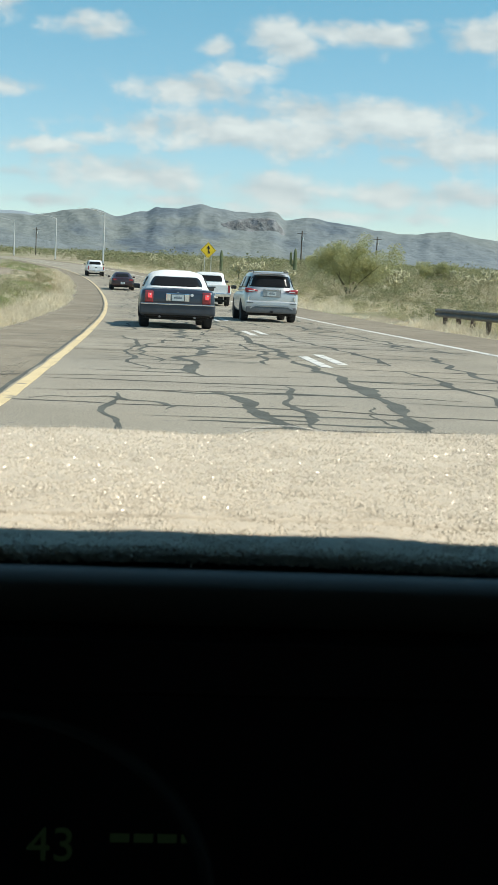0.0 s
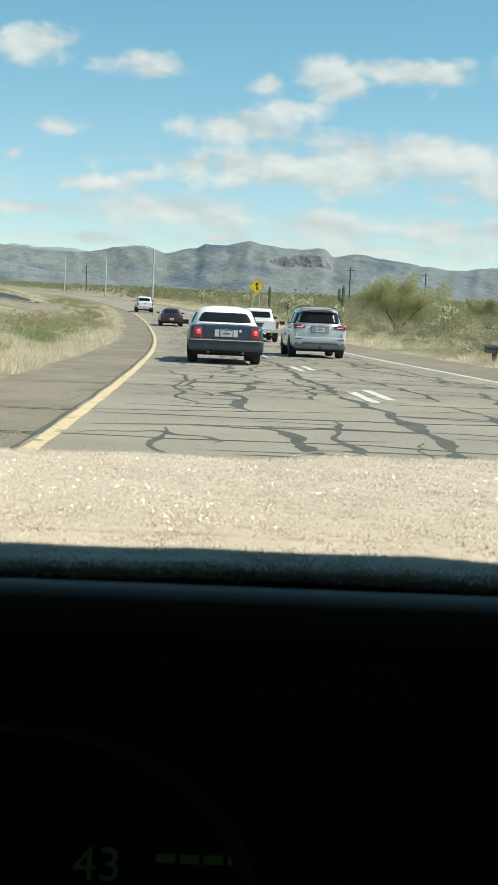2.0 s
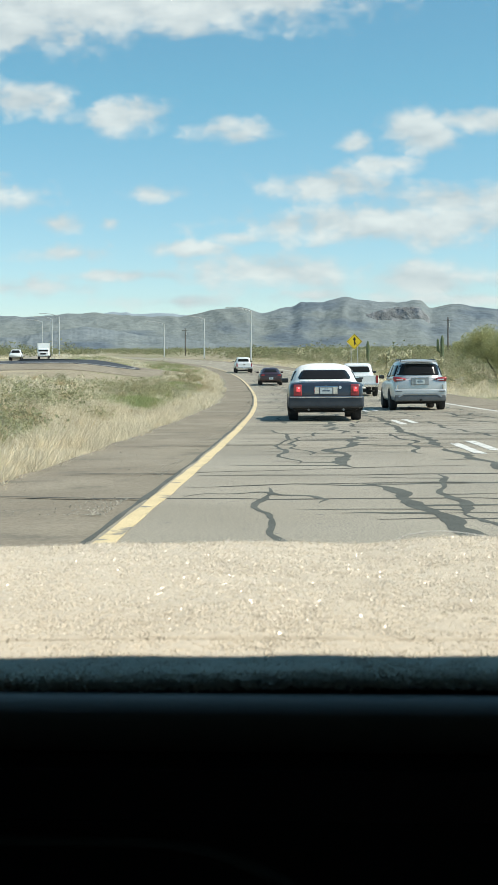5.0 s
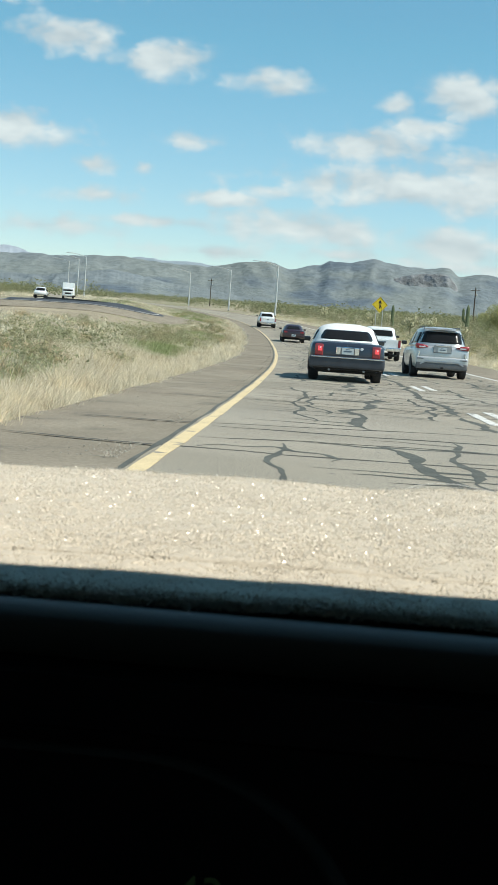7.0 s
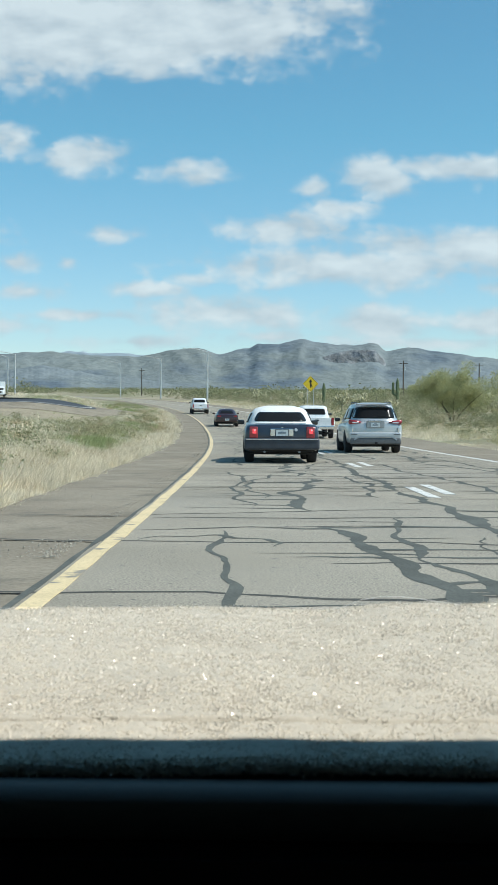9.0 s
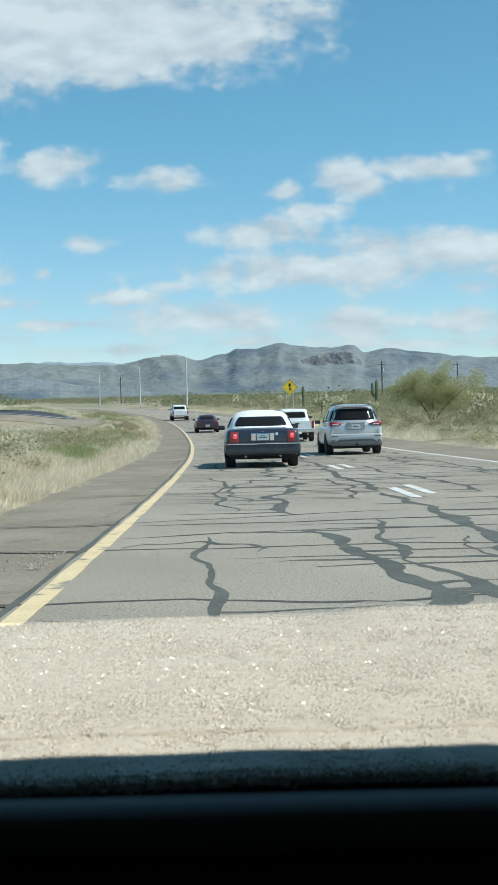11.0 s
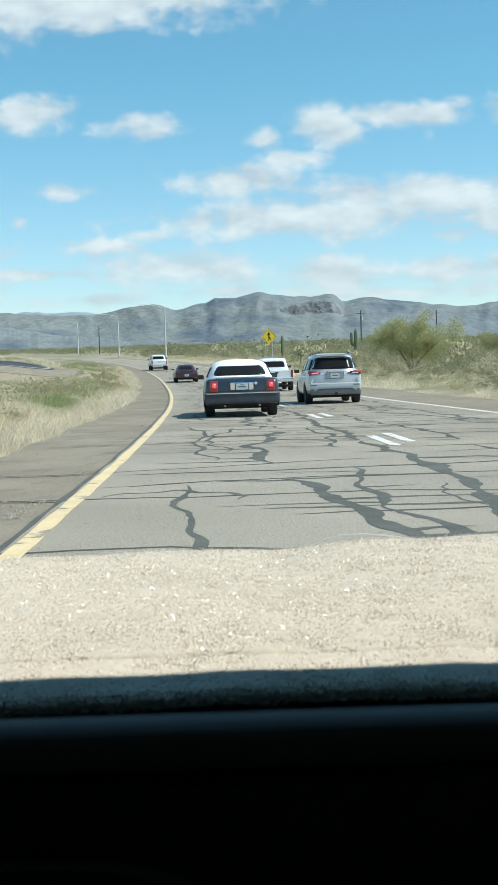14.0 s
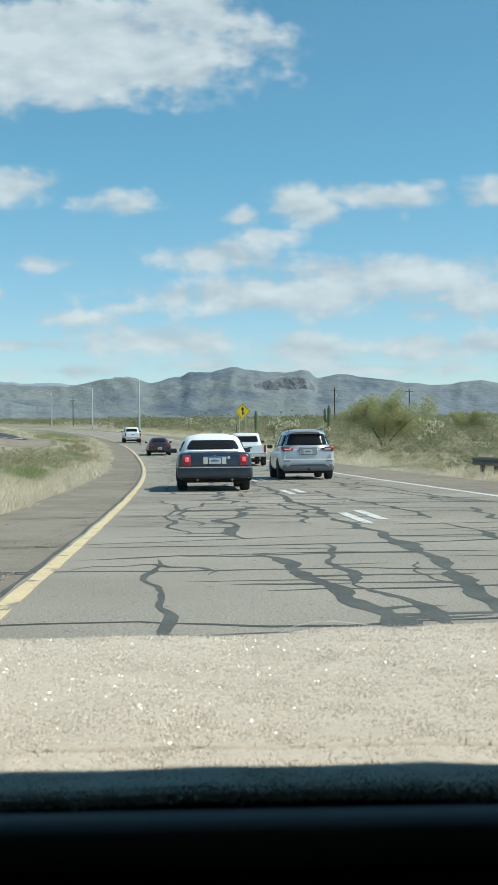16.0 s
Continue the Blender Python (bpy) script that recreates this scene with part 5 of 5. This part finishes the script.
def build_scrub():
    near, ns, dry, drs, far, fs = [], [], [], [], [], []
    rnd = random.Random(21)
    for i in range(1500):
        y = 40 + 300 * rnd.random() ** 1.25
        d = 15.5 + 60 * rnd.random() ** 1.4
        s = rnd.uniform(0.6, 2.0) * (0.7 + 0.5 * smooth01(15, 26, d))
        (near if rnd.random() < 0.62 else dry).append(at(d, y))
        (ns if near and len(near) > len(ns) else drs).append(s)
    for i in range(800):
        y = 60 + 320 * rnd.random() ** 1.2
        d = -37 - 90 * rnd.random() ** 1.2
        s = rnd.uniform(0.5, 1.7)
        if rnd.random() < 0.6:
            near.append(at(d, y)), ns.append(s)
        else:
            dry.append(at(d, y)), drs.append(s)
    # a dense belt of taller growth along the edge of the flat
    for i in range(330):
        y = 120 + 230 * rnd.random()
        near.append(at(15 + 0.09 * y + 60 * rnd.random() ** 1.5, y)), ns.append(rnd.uniform(1.4, 2.9))
    for i in range(260):
        near.append(at(-38 - 50 * rnd.random() ** 1.3, 150 + 260 * rnd.random())), ns.append(rnd.uniform(1.3, 2.6))
    for i in range(45):
        y = 20 + 120 * rnd.random()
        d = -5.5 - 5 * rnd.random()
        near.append(at(d, y)), ns.append(rnd.uniform(0.25, 0.45))
    low, ls = [], []
    olive, os_ = [], []
    for i in range(620):
        y = 15 + 190 * rnd.random() ** 1.3
        d = -4.7 - 19 * rnd.random() ** 1.2
        if clumpy(d, y, 24, 0.16) < -0.12 or not clear_of_ramp(d, y):
            continue
        s = rnd.uniform(0.25, 0.6) + (0.4 if rnd.random() < 0.10 else 0)
        if rnd.random() < 0.86:
            low.append(at(d, y)), ls.append(s)
        else:
            olive.append(at(d, y)), os_.append(s * 1.15)
    # leafy bushes at the median's edge
    for i in range(44):
        y = 18 + 60 * rnd.random()
        low.append(at(-4.5 - 5.5 * rnd.random(), y)), ls.append(rnd.uniform(0.5, 1.0))
    tri_cloud("median_brush", low, ls, SAGE, "low sage-green brush in the median grass", "brush", 300, 0.03, 1.0)
    tri_cloud("median_shrub", olive, os_, SCRUB, "dark olive shrubs among the median grass", "shrub", 340, 0.03, 0.85)
    low, ls = [], []
    for i in range(900):
        y = 26 + 260 * rnd.random() ** 1.3
        low.append(at(11.4 + 9 * rnd.random(), y)), ls.append(rnd.uniform(0.25, 0.6))
    verge, vs = [], []
    for i in range(230):
        y = 24 + 110 * rnd.random()
        verge.append(at(12.0 + 11 * rnd.random(), y)), vs.append(rnd.uniform(0.3, 0.85))
    tri_cloud("verge_shrub", verge, vs, SCRUB, "olive shrubs scattered along the far verge", "shrub", 300, 0.04, 0.9)
    tri_cloud("roadside_brush", low, ls, BRITTLE, "pale yellow-green brush along the far shoulder", "brush", 260, 0.042, 1.0)
    tri_cloud("desert_scrub", near, ns, SCRUB, "olive creosote scrub on the desert flat", "scrub", 360, 0.033)
    tri_cloud("dry_scrub", dry, drs, SCRUB_DRY, "dry tan brush among the creosote", "scrub", 280, 0.035)
    for i in range(4200):
        y = 260 + 1700 * rnd.random() ** 1.4
        d = -900 * (y / 1800) * 1.0 - 60 + (1900 * (y / 1800) + 180) * rnd.random()
        if -20 < d < 14:
            d += 40
        far.append(at(d, y)), fs.append(rnd.uniform(1.5, 3.6))
    tri_cloud("far_scrub", far, fs, SCRUB, "hazy olive scrub far across the desert", "scrub", 72, 0.125, 1.2)


def tree(d, y, h, seed):
    """A palo verde: several leaning stems and an open crown of fine leaves."""
    rnd = random.Random(seed)
    p = at(d, y, -0.05)
    t = thing("palo_verde_tree", pose(p.x, p.y, p.z), "feathery olive-green palo verde tree on the roadside", "tree", "palo verde trees")
    bm = bmesh.new()
    tips = []
    for i in range(5):
        a = 2 * math.pi * i / 5 + rnd.uniform(-0.4, 0.4)
        p0, r = Vector((0.1 * math.cos(a), 0.1 * math.sin(a), 0)), 0.10
        way = Vector((math.cos(a) * 0.45, math.sin(a) * 0.45, 1))
        for k in range(4):
            p1 = p0 + way.normalized() * h * 0.17
            rod(p0, p1, r, r * 0.7, 7, bm)
            if k > 0:
                b = p1 + Vector((rnd.uniform(-1, 1), rnd.uniform(-1, 1), 0.6)) * h * 0.14
                rod(p1, b, r * 0.5, r * 0.2, 5, bm)
                tips.append(b)
            p0, r = p1, r * 0.7
            way += Vector((rnd.uniform(-0.5, 0.5), rnd.uniform(-0.5, 0.5), 0))
        tips.append(p0)
    part("trunk", bm, BARK, t, "greenish branching trunk")
    rng = np.random.default_rng(seed)
    blocks = []
    for q in tips:
        for k in range(3):
            c = np.array(q) + rng.normal(size=3) * h * 0.09
            n = 460
            way = rng.normal(size=(n, 3))
            way /= np.linalg.norm(way, axis=1)[:, None]
            pts = c + way * rng.uniform(0, 1, (n, 1)) ** 0.4 * np.array([0.15, 0.15, 0.12]) * h
            pts[:, 2] = np.maximum(pts[:, 2], 0.15)
            blocks.append((pts[:, None, :] + rng.normal(size=(n, 3, 3)) * 0.042).reshape(-1, 3))
    v = np.concatenate(blocks)
    mesh_part("crown", v.tolist(), np.arange(len(v)).reshape(-1, 3).tolist(), LEAF, t, "open crown of fine olive leaves")


def saguaro(d, y, h, arms, seed):
    rnd = random.Random(seed)
    p = at(d, y, -0.05)
    t = thing("saguaro_cactus", pose(p.x, p.y, p.z), "tall ribbed green saguaro cactus in the scrub", "cactus", "saguaros")

    def column(pts, r):
        rings = []
        n = 22
        for i, q in enumerate(pts):
            k = i / (len(pts) - 1)
            rr = r * (0.85 + 0.15 * math.sin(k * 3)) * (1 if k < 0.9 else max(0.15, (1 - k) / 0.1))
            rings.append([(q[0] + rr * (1 - 0.10 * (j % 2)) * math.cos(2 * math.pi * j / n), q[1] + rr * (1 - 0.10 * (j % 2)) * math.sin(2 * math.pi * j / n), q[2]) for j in range(n)])
        return loft(rings)

    part("trunk", column([(0, 0, h * i / 14) for i in range(15)], 0.24), CACTUS, t)
    for i in range(arms):
        s = 1 if i % 2 else -1
        z0 = h * rnd.uniform(0.42, 0.6)
        z1 = h * rnd.uniform(0.75, 0.95)
        out = rnd.uniform(0.5, 0.75)
        pts = [(s * out, 0, z0 + 0.1 + (z1 - z0) * j / 9) for j in range(10)]
        a = column(pts, 0.16)
        rod((0, 0, z0 - 0.1), (s * out, 0, z0 + 0.15), 0.14, 0.15, 12, a)
        part("arm", a, CACTUS, t)


def cholla(d, y, h, seed):
    rng = np.random.default_rng(seed)
    p = at(d, y, -0.03)
    t = thing("cholla_cactus", pose(p.x, p.y, p.z), "pale spiny cholla cactus among the scrub", "cactus", "chollas")
    part("trunk", rod((0, 0, 0), (0, 0, h * 0.55), 0.09, 0.06), BARK, t)
    bm = bmesh.new()
    for i in range(13):
        a = rng.uniform(0, 2 * math.pi)
        z = h * rng.uniform(0.3, 0.62)
        out = h * rng.uniform(0.12, 0.34)
        q = Vector((math.cos(a) * out, math.sin(a) * out, z + h * rng.uniform(0.06, 0.24)))
        rod((0, 0, z * 0.85), q, 0.045, 0.07, 5, bm)
        for k in range(6):
            e = q + Vector(rng.normal(size=3) * h * 0.06) + Vector((0, 0, 0.04 * h))
            rod(q, e, 0.07, 0.075, 5, bm)
    part("joints", bm, CHOLLA, t, "straw-yellow spiny joints")


def build_plants():
    build_grass()
    build_scrub()
    for i, (d, y, h) in enumerate(((17.8, 98, 5.2), (30, 150, 4.5), (33, 125, 3.6), (-52, 190, 4.0), (48, 230, 4.2))):
        tree(d, y, h, 40 + i)
    for i, (d, y, h, n) in enumerate(((27, 165, 4.2, 1), (38, 190, 4.8, 2), (21, 185, 3.6, 0), (46, 220, 5.0, 2), (60, 250, 4.8, 1), (-44, 230, 5.6, 2), (-60, 260, 5.0, 1), (66, 280, 5.8, 3))):
        saguaro(d, y, h, n, 60 + i)
    rnd = random.Random(9)
    for i in range(42):
        cholla(rnd.uniform(14, 48), rnd.uniform(95, 250), rnd.uniform(1.8, 2.9), 80 + i)


build_plants()

# ---- roadside furniture ----


def street_lamp(d, y, turn, h=10.5):
    p = at(d, y, -0.02)
    t = thing("street_lamp", pose(p.x, p.y, p.z, 0, 0, turn), "tall galvanised street lamp with a long bracket arm", "street lamp", "street lamps")
    part("base", box((0, 0, 0.10), (0.5, 0.5, 0.24), 0.03), STONE, t)
    part("pole", rod((0, 0, 0.1), (0, 0, h), 0.20, 0.13, 12), GALV, t)
    bm = bmesh.new()
    pts = [(0, 0, h - 0.15), (1.6, 0, h + 0.35), (3.2, 0, h + 0.62), (4.6, 0, h + 0.72)]
    for a, b in zip(pts, pts[1:]):
        rod(a, b, 0.08, 0.06, 8, bm)
    rod((0, 0, h - 0.9), (1.6, 0, h + 0.28), 0.03, 0.03, 6, bm)
    part("arm", bm, GALV, t)
    hd = part("lamp_head", box((4.85, 0, h + 0.70), (0.75, 0.28, 0.13), 0.04, 3), GALV, t)
    part("lens", box((4.9, 0, h + 0.625), (0.42, 0.22, 0.04), 0.015), CLEAR_LENS, hd)


def utility_pole(d, y, h=9.5, turn=0):
    p = at(d, y, -0.05)
    t = thing("utility_pole", pose(p.x, p.y, p.z, 0, 0, turn), "dark wooden utility pole in the desert", "pole", "utility poles")
    part("pole", rod((0, 0, 0), (0, 0, h), 0.17, 0.12, 10), WOOD_POLE, t)
    part("crossarm", box((0, -0.12, h - 0.7), (2.2, 0.1, 0.13), 0.01), WOOD_POLE, t)
    for x in (-0.95, -0.4, 0.4, 0.95):
        part("insulator", rod((x, -0.12, h - 0.64), (x, -0.12, h - 0.46), 0.05, 0.035, 8), POST_WHITE, t)
    part("transformer", rod((0.3, 0, h - 2.2), (0.3, 0, h - 1.5), 0.17, 0.17, 12), GALV, t)


def merge_sign(d, y):
    p = at(d, y, -0.03)
    t = thing("merge_sign", pose(p.x, p.y, p.z, 0, 0, 3), "yellow diamond warning sign with a black merging arrow", "road sign")
    for x in (-0.36, 0.36):
        part("post", box((x, 0.03, 1.75), (0.07, 0.05, 3.5), 0.006), GALV, t)
    c = 3.55
    turn = Matrix.Rotation(radians(45), 4, "Y")
    pl = part("panel", box((0, -0.012, c), (1.22, 0.012, 1.22), 0.03, 3, turn=turn), SIGN_YELLOW, t)
    rim = bmesh.new()
    for k in range(4):
        m = Matrix.Rotation(radians(45 + 90 * k), 4, "Y")
        a = m @ Vector((-0.52, 0, 0.55))
        b = m @ Vector((0.52, 0, 0.55))
        q = (a + b) / 2
        box((q.x, -0.021, c + q.z), (1.08, 0.004, 0.022), bm=rim, turn=m)
    part("border", rim, BLACK, pl)
    ar = box((0, -0.0225, c - 0.12), (0.105, 0.006, 0.62))
    # arrow head
    v = [ar.verts.new(q) for q in ((-0.21, -0.0255, c + 0.16), (0.21, -0.0255, c + 0.16), (0, -0.0255, c + 0.52), (-0.21, -0.0195, c + 0.16), (0.21, -0.0195, c + 0.16), (0, -0.0195, c + 0.52))]
    for f in ((0, 1, 2), (5, 4, 3), (0, 3, 4, 1), (1, 4, 5, 2), (2, 5, 3, 0)):
        ar.faces.new([v[i] for i in f])
    bmesh.ops.recalc_face_normals(ar, faces=ar.faces)
    part("arrow", ar, BLACK, pl)
    part("side_branch", box((0.115, -0.0218, c - 0.19), (0.095, 0.005, 0.40), turn=Matrix.Rotation(radians(-28), 4, "Y")), BLACK, pl)


def delineator(d, y):
    p = at(d, y, -0.03)
    t = thing("marker_post", pose(p.x, p.y, p.z), "slim white roadside marker post", "post", "marker posts")
    part("post", box((0, 0, 0.55), (0.11, 0.03, 1.14), 0.008), POST_WHITE, t)
    part("reflector", box((0, -0.018, 0.98), (0.075, 0.008, 0.12), 0.003), SIGN_YELLOW, t)


def guardrail(d, y0, y1):
    t = thing("guardrail", Matrix.Identity(4), "weathered steel guardrail beyond the shoulder", "guardrail")
    prof = [(0, 0.42), (-0.07, 0.47), (-0.07, 0.52), (-0.01, 0.575), (-0.07, 0.63), (-0.07, 0.68), (0, 0.73), (0.01, 0.73), (-0.055, 0.675), (0.005, 0.575), (-0.055, 0.475), (0.01, 0.42)]
    rings = []
    y = y0
    while y <= y1:
        b = at(d, y)
        rings.append([(b.x + x, b.y, b.z + z) for x, z in prof])
        y += 2.0
    part("rail", loft(rings), RUST_RAIL, t, "corrugated weathered steel rail")
    y = y0 + 0.5
    while y <= y1:
        b = at(d, y)
        part("post", box((b.x + 0.11, b.y, b.z + 0.33), (0.16, 0.12, 0.76), 0.01), WOOD_POLE, t)
        y += 1.9


for d, y, turn in ((-24.5, 330, 180), (-24.5, 362, 180), (-24.5, 398, 180), (13.5, 330, 180), (13.5, 395, 180), (13.5, 262, 180)):
    street_lamp(d, y, turn)
for d, y in ((66, 300), (96, 330), (30, 440)):
    utility_pole(d, y)
merge_sign(12.0, 140)
for y in (96, 112, 128, 146, 165):
    delineator(11.6, y)
guardrail(11.2, 20, 48)


def ramp():
    """A dark turning lane that loops out of the far carriageway into the median."""
    loop = [(-27.5 + 13.0 * math.cos(radians(a)), 135 + 17.0 * math.sin(radians(a))) for a in range(-88, 89, 4)]

    def band(name, inner, outer, up, fall, material, label, thick):
        verts, faces = [], []
        for i, (d, y) in enumerate(loop):
            p, q = loop[max(0, i - 1)], loop[min(len(loop) - 1, i + 1)]
            t = Vector((q[0] - p[0], q[1] - p[1])).normalized()
            for s, lift in ((inner, up), (outer, fall)):
                verts.append(at(d + t.y * s, y - t.x * s, lift))
        for i in range(len(loop) - 1):
            faces.append((2 * i, 2 * i + 1, 2 * i + 3, 2 * i + 2))
        ob = mesh_part(name, verts, faces, material)
        tagged(ob, label, "road", kind="structure")
        md = ob.modifiers.new("thick", "SOLIDIFY")
        md.thickness, md.offset = thick, -1

    band("ramp_road", -3.0, 3.0, 0.55, 0.45, RAMP_TAR, "dark fresh asphalt turning lane looping into the median", 1.0)
    band("ramp_shoulder", 3.05, 7.5, 0.42, 0.04, SHOULDER, "worn asphalt margin round the turning lane", 1.0)
    band("ramp_line", 2.35, 2.55, 0.472, 0.469, WHITE_PAINT, "white edge line of the turning lane", 0.008)


ramp()


def oncoming(d, y):
    p = on_road(d, y, 0.002)
    return pose(p.x, p.y, p.z, 0, 0, math.degrees(math.atan2(y, BEND)) + 180)


def box_van(m):
    c = thing("delivery_van", m, "white box van coming the other way", "van", "traffic")
    part("box_body", box((0, -0.8, 1.75), (2.2, 4.2, 2.3), 0.06, 2), WHITE_CAR, c, "white cargo box")
    part("cab", box((0, 2.0, 1.2), (2.0, 1.6, 1.5), 0.2, 3), WHITE_CAR, c, smooth=True)
    part("bonnet", box((0, 3.0, 0.9), (1.9, 0.9, 0.8), 0.15, 3), WHITE_CAR, c, smooth=True)
    part("windscreen", box((0, 2.78, 1.55), (1.75, 0.08, 0.6), 0.03, turn=Matrix.Rotation(radians(14), 4, "X")), CAR_GLASS, c)
    part("grille", box((0, 3.45, 0.9), (1.1, 0.05, 0.3), 0.02), UNDER, c)
    for s in (-1, 1):
        part("headlight", box((s * 0.75, 3.44, 0.95), (0.28, 0.06, 0.2), 0.03), CLEAR_LENS, c)
        for y in (-1.9, 2.4):
            wheel(c, s * 0.9, y, 0.38, 0.25)
    part("bumper", box((0, 3.5, 0.52), (2.0, 0.15, 0.22), 0.04), CHROME, c)
    part("chassis", box((0, 0.2, 0.55), (1.2, 6.2, 0.25), 0.02), UNDER, c)


box_van(oncoming(-29.0, 235))
pickup(oncoming(-32.2, 205), "pickup_truck", "white pickup truck coming the other way")
sports_saloon(oncoming(-29, 285), "dark_car", "black car coming the other way", BLACK_CAR)


def gravel():
    """Loose stones and crumbs of asphalt along the shoulders' edges."""
    rng = np.random.default_rng(31)
    verts, faces = [], []
    for i in range(5200):
        y = 10 + 90 * rng.random() ** 1.8
        band = i % 5
        if band == 0:
            d = -3.28 + 0.15 * rng.normal()
        elif band == 1:
            d = 10.0 + 0.3 * rng.normal() if i % 2 else -1.6 - 1.5 * rng.random()
        else:
            # swept off the lane and lying in drifts beside the tar seam
            d = EDGE_L - 0.27 - 0.16 * abs(rng.normal())
            if noise.noise((y * 0.35, 3.0, 1.0)) + 0.5 * noise.noise((y * 1.3, 7.0, 2.0)) < -0.05:
                continue
        r = rng.uniform(0.003, 0.010)
        c = on_road(d, y, r * 0.3) if -3.3 < d < 9.9 else at(d, y, r * 0.3)
        k = len(verts)
        for q in ((1, 0, 0), (-1, 0, 0), (0, 1, 0), (0, -1, 0), (0, 0, 0.8), (0, 0, -0.5)):
            verts.append(tuple(np.array(c) + (np.array(q) + rng.normal(size=3) * 0.25) * r))
        for f in ((0, 2, 4), (2, 1, 4), (1, 3, 4), (3, 0, 4), (2, 0, 5), (1, 2, 5), (3, 1, 5), (0, 3, 5)):
            faces.append(tuple(k + j for j in f))
    ob = mesh_part("gravel", verts, faces, STONE)
    tagged(ob, "loose pale gravel and crumbs along the shoulders", "gravel", kind="stuff")


gravel()
